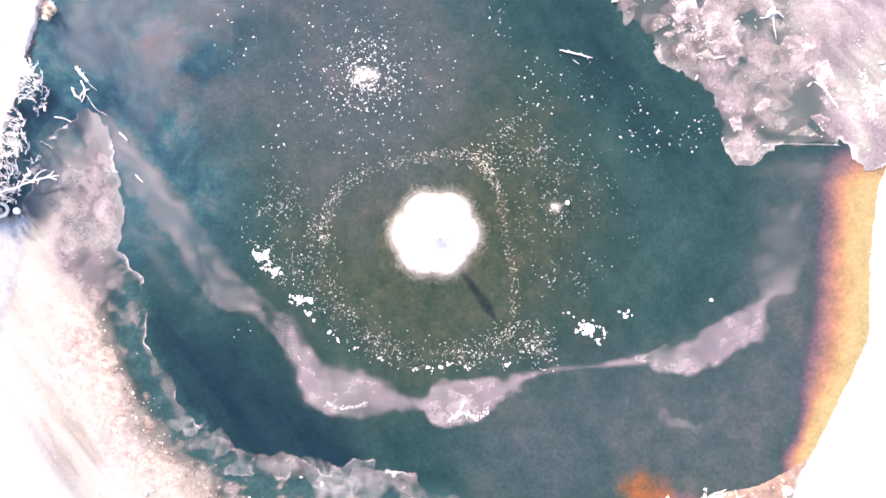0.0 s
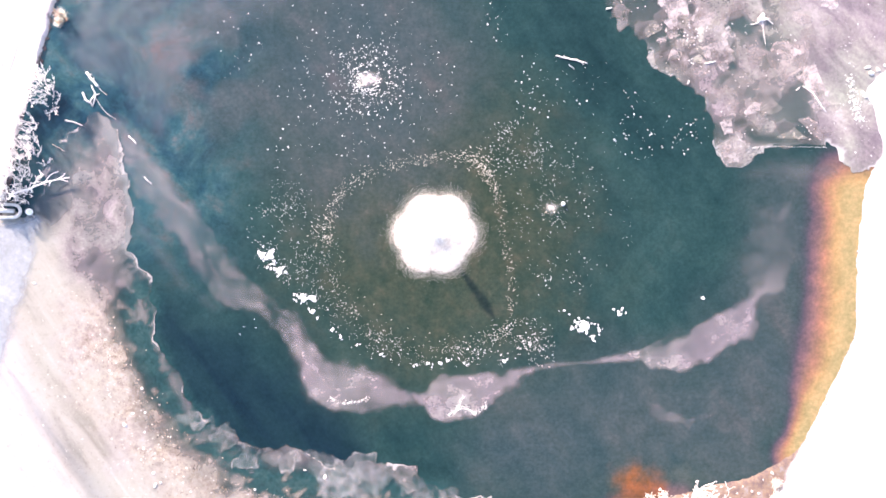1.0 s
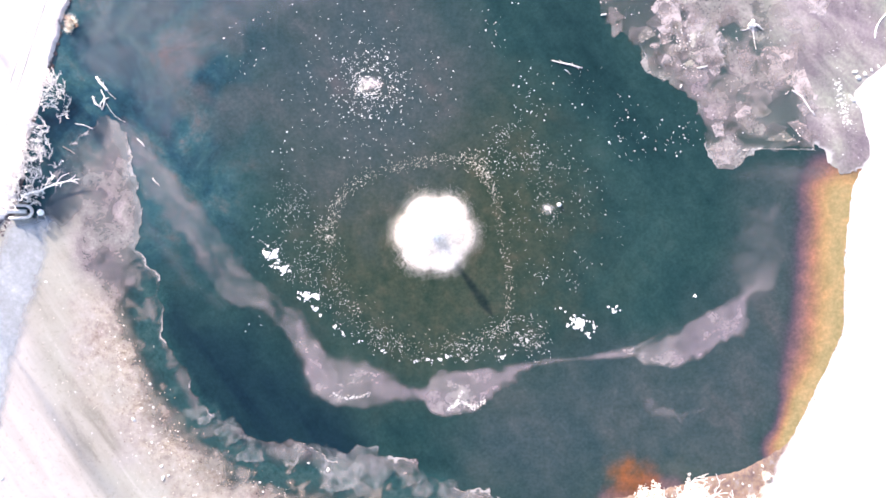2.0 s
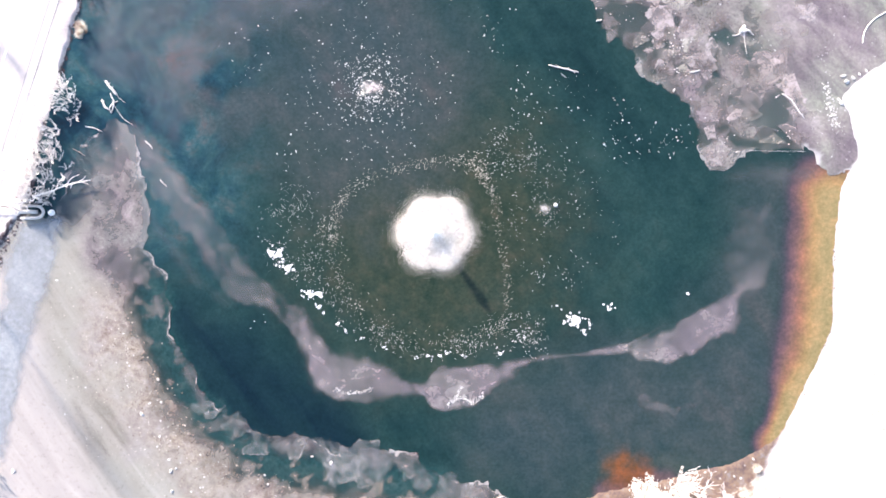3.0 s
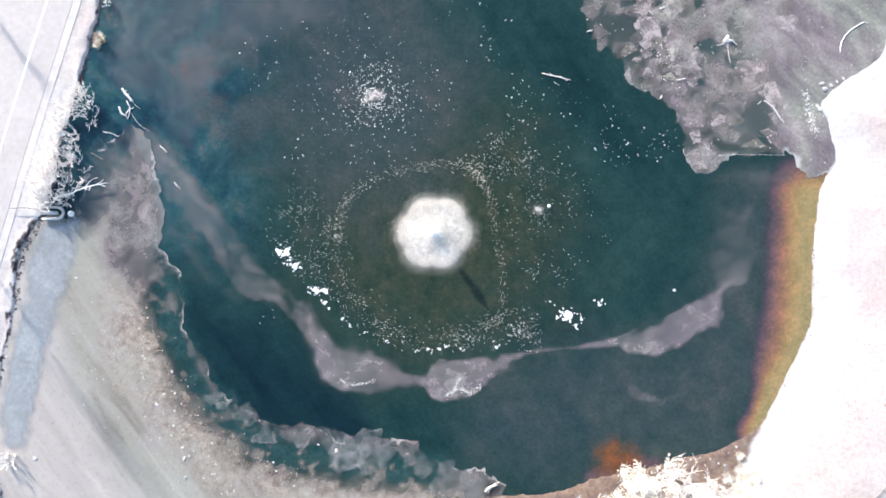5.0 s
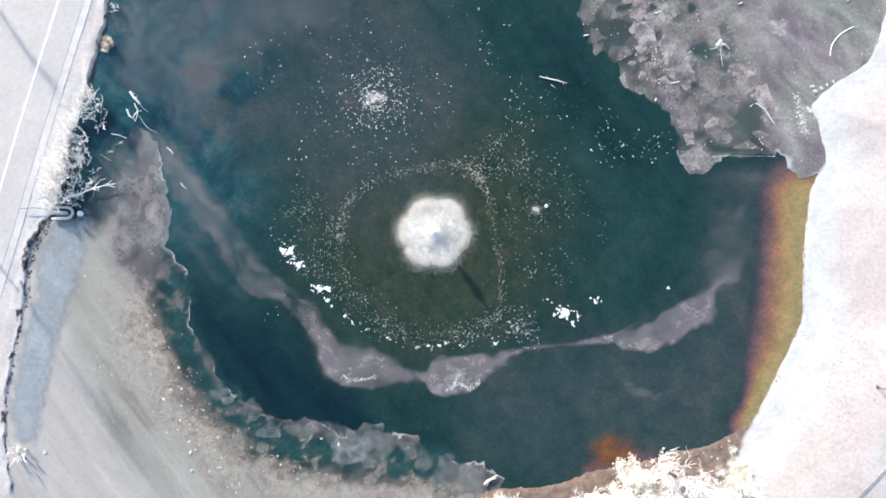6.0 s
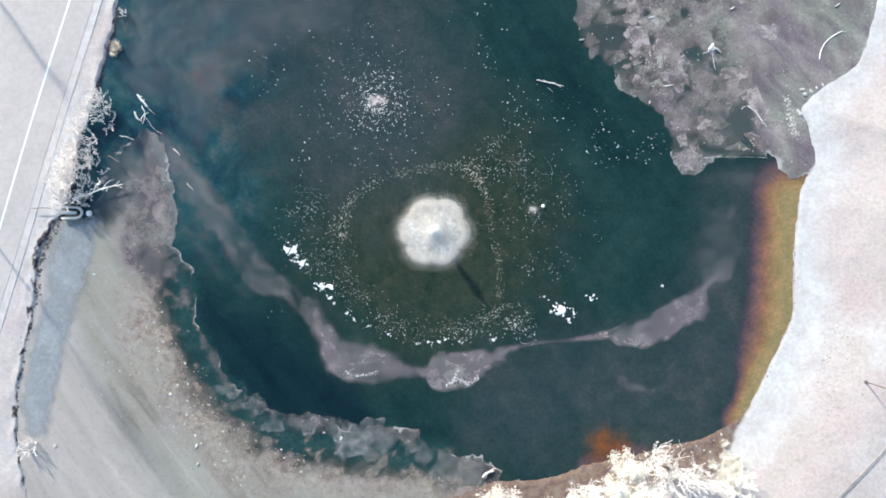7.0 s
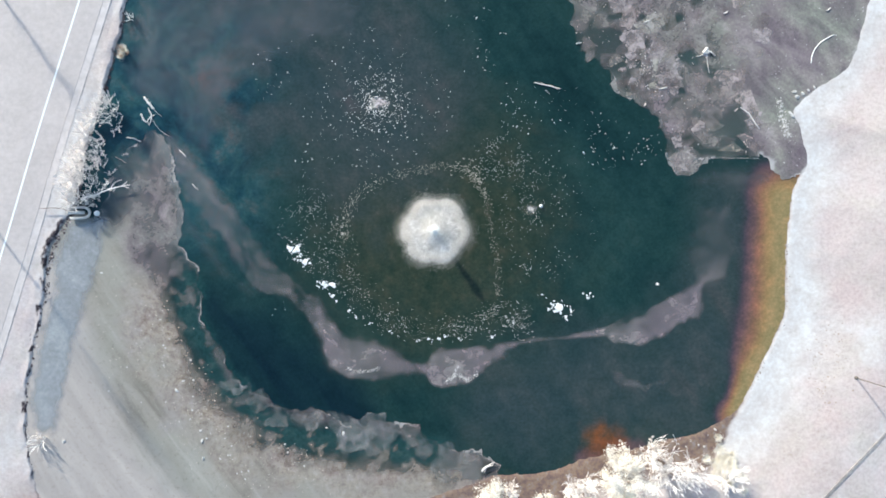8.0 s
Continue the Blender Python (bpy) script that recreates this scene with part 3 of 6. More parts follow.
# ---- sheets of ice ----
def sheet(name, outline, z, cell, material, jag, fade, label, thick=0.04, seed=1, soft=0.0, holes=None, rim_line=None):
    """A flat sheet with an uneven edge. 'solid' grows from the edge inwards over the width fade."""
    line = smooth_line(outline, 4, True)
    px, py = [p[0] for p in line], [p[1] for p in line]
    xs, ys = np.arange(min(px) - 1, max(px) + 1, cell), np.arange(min(py) - 1, max(py) + 1, cell)
    gx, gy = np.meshgrid(xs, ys)

    def level(x, y):
        return signed(line, x, y) + jag * fractal(x, y, 2.2, seed) + 0.7 * jag * fractal(x, y, 0.8, seed + 3, 3)
    d = level(gx, gy)
    e = 0.05
    inside = d < 0
    near = (~inside) & (d < 1.6 * cell)
    nx, ny = gx.copy(), gy.copy()
    for _ in range(2):
        bx, by = nx[near], ny[near]
        dd = level(bx, by)
        gxx, gyy = (level(bx + e, by) - dd) / e, (level(bx, by + e) - dd) / e
        k = np.clip(dd / (gxx ** 2 + gyy ** 2 + 0.2), -cell, cell)
        nx[near], ny[near] = bx - k * gxx, by - k * gyy
    w, h = len(xs), len(ys)
    use = inside | near
    i, j = np.meshgrid(np.arange(w - 1), np.arange(h - 1))
    a = (j * w + i).ravel()
    quads = np.stack([a, a + 1, a + w + 1, a + w], 1)
    keep = use.ravel()[quads].all(1) & inside.ravel()[quads].any(1)
    quads = quads[keep]
    ids = np.unique(quads)
    back = np.full(w * h, -1)
    back[ids] = np.arange(len(ids))
    quads = back[quads]
    vx, vy = nx.ravel()[ids], ny.ravel()[ids]
    top = np.stack([vx, vy, z + min(0.012, 0.4 * z) * fractal(vx, vy, 1.2, seed + 7)], 1)
    edges = np.concatenate([quads[:, [0, 1]], quads[:, [1, 2]], quads[:, [2, 3]], quads[:, [3, 0]]])
    key = np.sort(edges, 1)
    _, index, count = np.unique(key[:, 0].astype(np.int64) * (w * h) + key[:, 1], return_index=True, return_counts=True)
    rim = edges[index[count == 1]]
    n = len(top)
    low = top.copy()
    low[:, 2] -= thick
    rim_ids = np.unique(rim)
    spot = {int(v): n + k for k, v in enumerate(rim_ids)}
    faces = quads.tolist() + [[int(b), int(c), spot[int(c)], spot[int(b)]] for c, b in rim]
    ob = mesh_object(name, top.tolist() + low[rim_ids].tolist(), faces, material)
    dv = -d.ravel()[ids] if rim_line is None else line_distance(smooth_line(rim_line, 4), vx, vy)
    solid = soft + (1 - soft) * step(0.0, fade, dv + 0.35 * fade * fractal(vx, vy, 2.4, seed + 11)) if fade else np.ones(n)
    if holes:
        solid = solid * holes(vx, vy, dv)
    attribute(ob, "solid", np.concatenate([solid, solid[rim_ids]]))
    edge = -d.ravel()[ids]
    frost = (1 - step(0.03, 0.28, edge + 0.10 * fractal(vx, vy, 1.1, seed + 19))) * step(-0.1, 0.35, fractal(vx, vy, 2.0, seed + 23))
    if rim_line is not None:
        frost = np.maximum(frost, 0.6 * (1 - step(0.25, 0.8, edge + 0.35 * fractal(vx, vy, 1.2, seed + 29))) * step(-3.0, 0.0, vy) * step(-28.4, -27.6, vx))
    attribute(ob, "frost", np.concatenate([frost, frost[rim_ids]]))
    if rim_line is not None:
        reach = 2.6 + 2.4 * step(-11.0, -4.0, vy)
        inner = step(reach - 0.7, reach + 0.7, dv + 1.3 * fractal(vx, vy, 4.0, seed + 13, 5))
        band = step(1.0, 2.4, dv + 0.9 * fractal(vx, vy, 1.6, seed + 14)) * (1 - step(4.2, 9.5, dv + 3.0 * fractal(vx, vy, 3.0, seed + 15, 5)))
        band = band * step(-1.0, -7.0, vy) * (0.55 + 0.45 * step(-0.3, 0.3, fractal(vx, vy, 1.2, seed + 16)))
        attribute(ob, "grit", np.concatenate([band, band[rim_ids]]))
        attribute(ob, "inner", np.concatenate([inner, inner[rim_ids]]))
        shore = step(9.0, 14.0, dv + 2.0 * fractal(vx, vy, 5.0, seed + 17))
        attribute(ob, "shore", np.concatenate([shore, shore[rim_ids]]))
    return tagged(ob, label, "ice", kind="structure")


SHELF_EDGE = [(-31.76, 7.32), (-30.6, 8.97), (-29.38, 10.08), (-28.27, 11.18), (-27.16, 9.96), (-26.39, 7.75), (-25.84, 5.64), (-25.46, 3.54), (-25.52, 1.21), (-25.19, -0.45), (-24.42, -2.11), (-23.65, -4.05), (-23.1, -5.98), (-23, -7.64), (-21.84, -9.31), (-21.29, -11.52), (-20.19, -13.29), (-18.81, -14.57), (-17.37, -15.18), (-16.49, -16.29), (-14.39, -16.63), (-12.17, -16.08), (-10.51, -16.97), (-8.74, -17.36), (-7.47, -18.3), (-6.53, -17.42), (-4.32, -17.64), (-2.22, -18.53), (0.55, -19.65), (2.32, -20.04), (4.19, -20.87), (5.52, -22.53), (2.19, -24.85), (-4.45, -27.33), (-14.42, -30.07), (-26.59, -31.43), (-36.55, -30.3), (-41.52, -24.75), (-42.05, -14.79), (-40.92, -7.05), (-39.25, -0.41), (-36.47, 3.18), (-33.99, 2.34), (-32.71, 4)]


STREAM = [(-26.5, 10.07), (-24.57, 7.3), (-22.64, 5.08), (-20.98, 2.86), (-19.05, 0.09), (-17.67, -2.4), (-15.46, -4.06), (-12.98, -6.01), (-11.49, -9.33), (-10.39, -11.54), (-8.57, -12.54), (-5.52, -12.39), (-2.2, -12.39), (0.56, -12.68), (3.33, -11.58), (6.1, -10.36), (8.31, -9.54), (12.19, -9.22), (15.51, -8.84), (18.27, -9.12), (21.04, -8.57), (23.26, -7.19), (25.2, -4.99)]
STREAM_EDGE = [(-28.6, 10.63), (-27.06, 8.13), (-25.73, 5.97), (-24.3, 3.87), (-22.98, 1.76), (-21.76, -0.12), (-20.66, -1.78), (-19.56, -3.45), (-17.46, -4.89), (-14.58, -5.56), (-13.2, -6.67), (-12.6, -8.77), (-11.72, -10.99), (-10.5, -12.37), (-9.17, -11.55), (-9.61, -9.61), (-10.27, -7.78), (-10.93, -6.12), (-12.15, -4.9), (-13.91, -3.68), (-15.46, -2.46), (-16.73, -0.8), (-18.22, 1.09), (-19.43, 2.97), (-20.98, 4.97), (-22.63, 6.96), (-24.29, 9.07), (-25.94, 10.84)]
BASIN_WEST = [(-12.92, -6.67), (-12.15, -8.77), (-11.38, -10.71), (-10.72, -12.37), (-9.67, -13.1), (-7.74, -13.38), (-4.97, -13.22), (-2.21, -12.84), (-0.88, -12.67), (-1.21, -11.9), (-2.31, -11.45), (-3.58, -10.67), (-4.96, -9.9), (-7.18, -9.39), (-9.28, -8.89), (-10.38, -7.56), (-11.48, -6.01)]
BASIN_EAST = [(-2.31, -12.01), (-1.54, -12.89), (-0.66, -14), (0.28, -14.28), (2.33, -13.84), (3.99, -13.07), (5.1, -11.86), (6.76, -10.59), (8.2, -9.59), (5.82, -9.76), (3.89, -9.92), (1.12, -10.19), (-0.54, -10.46), (-1.54, -11.56)]
THREAD = [(5.82, -10.03), (6.93, -10.37), (8.31, -9.87), (11.08, -9.55), (13.85, -9.39), (16.06, -9.22), (17.72, -9.06), (18.27, -8.73), (16.06, -8.56), (13.29, -8.72), (12.19, -8.94), (9.97, -9.21), (8.04, -9.43)]
FAN_EAST = [(15.2, -8.75), (17.07, -9.64), (19.55, -10.1), (20.6, -10.0), (22.4, -8.86), (24.15, -7.98), (25.6, -7.9), (25.9, -6.4), (26.4, -4.26), (28.05, -3.55), (28.6, -1.07), (27.3, -0.36), (25.6, -2.84), (22.4, -4.96), (20.25, -6.74), (18.5, -7.45)]
HOOK = [(15.62, -8.95), (17.17, -8.18), (18.72, -7.29), (19.94, -6.36), (20.49, -4.98), (20.33, -4.03), (19.89, -4.25), (19.83, -5.42), (18.94, -6.41), (17.61, -7.29), (15.95, -8.17), (14.95, -8.61)]


TIP = (-28.83, 8.53)


def shelf_holes(x, y, d):
    patchy = fractal(x, y, 2.2, 131, 5)
    gap = step(-0.02, 0.14, patchy) * (1 - step(2.2, 5.2, d + 1.2 * fractal(x, y, 3, 137)))
    band = 1 - step(0.7, 2.9, line_distance(CLEAR_BAND, x, y) + 1.5 * fractal(x, y, 2.0, 141, 4) + 0.6 * patchy)
    band = np.maximum(band, 1 - step(0.3, 1.5, line_distance(CLEAR_GAP, x, y) + 0.9 * patchy))
    open_ice = np.maximum(gap * step(0.1, 0.4, d) * 0.6 * (1 - 0.7 * step(-3, 1, y)), 0.97 * band)
    window = 0.75 * step(1.7, 0.7, np.hypot(x - TIP[0], (y - TIP[1]) * 0.75) + 1.1 * patchy) * step(0.25, 0.7, d)
    open_ice = np.maximum(open_ice, window)
    flecks = 0.5 * step(0.14, 0.30, fractal(x, y, 0.9, 143, 5)) + 0.4 * step(0.5, 0.1, d + 0.3 * patchy) * step(-0.05, 0.2, fractal(x, y, 1.6, 145, 3))
    west = 0.25 + 0.75 * step(0.2, 3.4, line_distance(TIP_WEST, x, y) + 1.0 * patchy)
    return np.clip((1 - open_ice + open_ice * flecks) * west, 0, 1)


TIP_WEST = [(-32.7, 3.6), (-31.76, 7.32), (-30.6, 8.97), (-29.38, 10.08), (-28.27, 11.18)]
CLEAR_GAP = [(-25.6, -0.6), (-25.0, -2.4), (-24.6, -4.4), (-25.4, -5.6)]
LEAD_LINES = [[(23.45, 18.2), (23.57, 15.96), (23.68, 14.38), (22.44, 13.48)], [(26.0, 17.2), (26.95, 15.73), (27.74, 13.93)], [(16.6, 22.05), (18.9, 22.4), (22.1, 21.2), (23.45, 22.05)], [(24.4, 18.4), (24.8, 17.9)], [(15.2, 19.9), (16.1, 20.1)], [(24.4, 10.2), (25.6, 9.0), (27.4, 8.9)]]
LEAD_POOL = [(26.84, 12.8), (29.54, 13.03), (31.35, 10.77), (30.2, 8.94), (27.3, 8.97), (26.6, 10.77)]


def field_holes(x, y, d):
    rag = fractal(x, y, 1.4, 153, 5)
    gap = 0.75 * step(0.02, 0.3, fractal(x, y, 3.2, 151, 5)) * (1 - 0.75 * step(26, 32, x))
    for line, wide in zip(LEAD_LINES, (0.5, 0.25, 0.5, 0.95, 0.8, 0.5)):
        gap = np.maximum(gap, 0.82 * (1 - step(0.4 * wide, 1.2 * wide, line_distance(line, x, y) + 0.5 * wide * rag)))
    gap = np.maximum(gap, 0.66 * step(0.5, -0.3, signed(LEAD_POOL, x, y) + 0.9 * rag))
    return 1 - gap


def streaks(x, y, seed, fine=1.0):
    """Threads of ice drawn out along the drift."""
    way, side = flow_coords(STREAM, x, y)
    bend = 0.9 * fractal(x, y, 3.0, seed + 5, 3)
    return fractal(way * 0.16, (side + bend) * fine * 1.6, 1.0, seed, 4) + 0.3 * fractal(x, y, 0.7, seed + 2, 4)


def stream_body(x, y, d):
    thin = 0.46 + 0.46 * step(-20, -12, x)
    _, side = flow_coords(STREAM, x, y)
    thin = thin * step(-2.6, -0.4, side)
    return np.clip((0.66 + 1.0 * streaks(x, y, 171)) * thin, 0, 1)


def basin_body(x, y, d):
    return np.clip(0.8 + 0.7 * streaks(x, y, 173, 0.7), 0, 1)


def fan_body(x, y, d):
    over = y + 7.2 - (x - 18.5) * 0.61 + 0.8 * fractal(x, y, 1.5, 179, 4)
    u, v = 0.82 * x + 0.57 * y, 0.82 * y - 0.57 * x
    drawn = fractal(u * 0.35, v * 1.3 + 0.5 * fractal(x, y, 2.0, 181, 3), 1.0, 175, 5)
    return np.clip((0.95 + 0.5 * drawn) * step(1.2, -1.6, over) * (1 - 0.55 * step(25.4, 27.2, x)), 0, 1)


ice_shelf = sheet("ice_shelf", SHELF_EDGE, 0.035, 0.2, SHELF_ICE, 0.78, 0.6, "grey dirty ice shelf frozen to the bank", 0.06, 21, 0.5, shelf_holes, SHELF_EDGE[:32])

FIELD_EDGE = [(12.49, 24.92), (13.37, 22.7), (12.92, 21.32), (13.47, 19.66), (14.46, 18.27), (15.84, 17.05), (17.5, 16.33), (17.33, 15.22), (18.88, 14.11), (20.09, 13.72), (21.25, 12.73), (21.64, 11.34), (22.41, 9.96), (21.91, 8.52), (22.73, 7.08), (23.67, 6.52), (24.73, 6.96), (25.61, 7.85), (27.44, 8.34), (30.48, 8.39), (32.14, 8.33), (33.13, 7.17), (33.91, 6.06), (36.01, 7.16), (36.57, 8.82), (35.74, 11.59), (35.47, 12.97), (37.13, 14.63), (39.9, 16.56), (41.57, 20.42), (42.69, 23.74), (43.25, 28.16), (41.06, 37.02), (26.14, 43.69), (15.06, 37.08)]
ice_field = sheet("ice_field", FIELD_EDGE, 0.03, 0.22, FIELD_ICE, 0.75, 0.8, "broken grey ice field of refrozen plates", 0.05, 51, 0.6, field_holes)
spots = np.zeros(len(ice_field.data.vertices) * 3)
ice_field.data.vertices.foreach_get("co", spots)
fx, fy = spots[0::3], spots[1::3]
attribute(ice_field, "old", step(-0.5, 3.5, fx - 27.5 - 0.25 * (14 - fy) + 2.2 * fractal(fx, fy, 3.0, 157, 5)))

sheet("skim_ice", STREAM_EDGE, 0.010, 0.16, SKIM_ICE, 0.75, 1.2, "thin veil of grey skim ice drawn out in threads", 0.006, 71, 0.0, stream_body)
sheet("skim_ice", BASIN_WEST, 0.020, 0.14, SKIM_ICE, 0.5, 0.7, "curved drift of grey skim ice on dark water", 0.008, 73, 0.05, basin_body)
sheet("skim_ice", BASIN_EAST, 0.026, 0.14, SKIM_ICE, 0.5, 0.45, "pointed drift of pinkish grey skim ice", 0.008, 75, 0.1, basin_body)
sheet("skim_ice", THREAD, 0.013, 0.14, SKIM_ICE, 0.25, 0.5, "narrow thread of skim ice across the water", 0.006, 77, 0.05, stream_body)
sheet("skim_ice", FAN_EAST, 0.017, 0.16, SKIM_ICE, 0.7, 0.7, "ragged fan of thin grey skim ice", 0.006, 79, 0.0, fan_body)
sheet("skim_ice", HOOK, 0.015, 0.14, SKIM_ICE, 0.25, 0.35, "thin curved hook of skim ice", 0.006, 83, 0.0, stream_body)
# Bluish band laid over the shelf beside the west bank.
BLUE_BAND_EDGE = [(-36.6, 2.4), (-34.6, 2.9), (-32.6, 2.75), (-32.5, 0.13), (-33.2, -2.64), (-33.95, -5.13), (-34.73, -7.62), (-35.4, -9.55), (-36.07, -12.32), (-36.74, -15.08), (-37.41, -18.4), (-39.29, -18.78), (-40.39, -17.29), (-40.28, -14.24), (-39.83, -12.03), (-39.27, -9.27), (-38.82, -6.5), (-38.37, -3.74), (-38.03, -1.25), (-37.37, 0.69)]
sheet("skim_ice", BLUE_BAND_EDGE, 0.062, 0.2, BLUE_BAND_ICE, 0.5, 1.1, "blue tinted band of ice along the bank", 0.008, 87)
FILM_EDGE = [(-31.74, 16.72), (-30.62, 21.7), (-28.67, 28.0), (-4.0, 28.5), (-7.5, 22.0), (-12.5, 18.6), (-18.6, 16.2), (-21.24, 11.16), (-20.97, 7.29), (-23.18, 7.85), (-25.5, 9.96), (-27.32, 11.73), (-29.26, 13.4), (-31.19, 14.51)]
sheet("skim_ice", FILM_EDGE, 0.008, 0.3, FILM_ICE, 0.9, 2.6, "faint blue film of new ice near the bank", 0.006, 81)
def tail_body(x, y, d):
    return np.clip(0.62 + 0.5 * fractal(x, y, 2.5, 183, 5), 0, 1)


TAIL_EDGE = [(24.6, -5.6), (24.4, -2.6), (24.4, 0.6), (25.0, 3.2), (27.0, 3.8), (28.9, 3.0), (29.1, 0.2), (28.6, -2.8), (27.2, -5.4)]
sheet("skim_ice", TAIL_EDGE, 0.006, 0.3, VEIL_ICE, 0.6, 1.5, "faint grey film of new ice over shallow water", 0.006, 91, 0.0, tail_body)
WISP_EDGE = [(-26.51, 5.64), (-24.58, 3.31), (-22.54, 0.65), (-20.88, -1.67), (-19.34, -3.78), (-17.57, -4.89), (-18.79, -5.16), (-20.89, -3.66), (-23.09, -1.67), (-24.86, 0.66), (-26.24, 3.32)]
sheet("skim_ice", WISP_EDGE, 0.007, 0.25, VEIL_ICE, 0.35, 1.8, "ragged wisp of grey new ice on dark water", 0.006, 95)
DRIFT_EDGE = [(16.88, -12.44), (18.26, -13.16), (20.48, -13.38), (22.69, -13.17), (21.86, -14.11), (19.92, -14.49), (17.98, -14.15), (17.16, -13.38)]
sheet("skim_ice", DRIFT_EDGE, 0.007, 0.2, VEIL_ICE, 0.9, 0.8, "small drifting wisps of new ice", 0.006, 103)
LOBE_ICE = ice_material("lobe_ice", (0.12, 0.15, 0.15), (0.24, 0.25, 0.25), (0.40, 0.385, 0.385), 0.05, 0.42, 1.6, rim=0.3)


def ice_lobes():
    """Rounded overlapping tongues of newer ice along the rim of the shelf."""
    rng = random.Random(23)
    rim = smooth_line(SHELF_EDGE[15:32], 4)
    for k in range(20):
        x, y = rim[int((k + rng.random()) / 20 * (len(rim) - 1))]
        x, y = x + rng.gauss(-0.5, 0.5), y + rng.gauss(-0.9, 0.6)
        size, flat, a0 = rng.uniform(0.5, 1.2) * (1.0 + 0.5 * float(step(-14, -9, x))), rng.uniform(0.6, 1.0), rng.uniform(0, 6.28)
        ring = [(x + size * math.cos(a) * (1 + 0.2 * math.sin(3 * a + a0)), y + size * flat * math.sin(a) * (1 + 0.2 * math.cos(2 * a + a0))) for a in np.linspace(0, 2 * math.pi, 10, endpoint=False)]
        lobe = sheet("ice_lobe", ring, 0.045 + 0.001 * k, 0.11, LOBE_ICE, 0.9, 0.5, "", 0.012, 200 + k, 0.25)
        del lobe["kind"], lobe["category"]
        lobe.parent = ice_shelf


ice_lobes()
FRINGE_EDGE = [(23.01, 6.19), (25.5, 7.18), (28.27, 7.84), (32.14, 8), (33.52, 6.61), (33.13, 5.23), (30.47, 4.68), (27.15, 4.97), (24.11, 5.25)]
sheet("skim_ice", FRINGE_EDGE, 0.007, 0.25, VEIL_ICE, 0.5, 2.4, "dark patchy new ice below the broken ice field", 0.006, 99)


# ---- plates in the ice field ----
def ice_plate(x, y, reach, long, turn, n, rng, low=0.035):
    """One flat broken plate with a chipped outline."""
    a0, ring = rng.uniform(0, 6.28), []
    for k in range(n):
        a = a0 + 2 * math.pi * (k + rng.uniform(-0.3, 0.3)) / n
        u, v = math.cos(a) * reach, math.sin(a) * reach * long
        ring.append((u * math.cos(turn) - v * math.sin(turn), u * math.sin(turn) + v * math.cos(turn)))
    chipped = []
    for k in range(n):
        (ua, va), (ub, vb) = ring[k], ring[(k + 1) % n]
        for q in (0.0, 0.18, 0.36, 0.55, 0.74, 0.88):
            off = 0.045 * reach if q else 0.02 * reach
            chipped.append((ua + (ub - ua) * q + rng.gauss(0, off), va + (vb - va) * q + rng.gauss(0, off)))
    n = len(chipped)
    tx, ty = rng.uniform(-0.004, 0.004), rng.uniform(-0.004, 0.004)
    verts = [(u, v, low + u * tx + v * ty) for u, v in chipped]
    verts += [(u * 0.97, v * 0.97, low + 0.006 + u * tx + v * ty) for u, v in chipped]
    faces = [(k, (k + 1) % n, n + (k + 1) % n, n + k) for k in range(n)] + [tuple(range(n, 2 * n))]
    plate = mesh_object("ice_plate", verts, faces, PLATE_ICE, ice_field)
    plate.location = (x, y, 0)


BIG_PLATES = [(25.3, 15.7, 1.5, 0.8, 1.2, 3), (28.3, 15.6, 2.4, 0.7, 0.9, 5), (23.2, 13.2, 2.1, 0.6, 0.4, 5), (25.0, 10.9, 2.4, 0.6, -0.6, 5), (23.5, 7.9, 1.2, 0.9, 0.4, 6), (28.4, 9.1, 1.3, 0.6, 0.0, 3), (30.9, 9.1, 1.1, 0.5, 0.3, 3), (30.2, 13.9, 1.5, 0.8, -0.7, 4), (24.2, 19.4, 1.0, 0.8, 0.5, 5), (20.5, 21.4, 1.5, 0.7, 0.1, 6), (15.4, 21.6, 1.0, 0.7, 0.4, 3), (18.4, 15.2, 1.3, 0.7, -0.5, 5), (21.6, 14.6, 1.4, 0.5, 0.5, 4), (19.2, 18.9, 1.4, 0.8, 0.8, 5)]


def ice_plates():
    rng = random.Random(4)
    line = smooth_line(FIELD_EDGE, 4, True)
    for k, (x, y, reach, long, turn, n) in enumerate(BIG_PLATES):
        ice_plate(x, y, reach, long, turn, n, rng, 0.042 + 0.0006 * k)
    spots = [(20.1 + rng.gauss(0, 1.5), 17.2 + rng.gauss(0, 1.8), rng.uniform(0.25, 0.85)) for _ in range(70)]
    spots += [(rng.uniform(13.5, 32), rng.uniform(7.5, 26), rng.choice((rng.uniform(0.25, 0.7), rng.uniform(0.7, 1.5)))) for _ in range(110)]
    d = signed(line, np.array([q[0] for q in spots]), np.array([q[1] for q in spots]))
    for k, ((x, y, reach), dist) in enumerate(zip(spots, d)):
        if dist < -0.4 and math.hypot(x - 24.5, y - 18.0) > 1.2 and math.hypot(x - 29.0, y - 11.0) > 1.2:
            ice_plate(x, y, reach, rng.uniform(0.55, 1.0), rng.uniform(0, 3.14), rng.choice((3, 4, 4, 5, 5)), rng, 0.046 + 0.00012 * k)


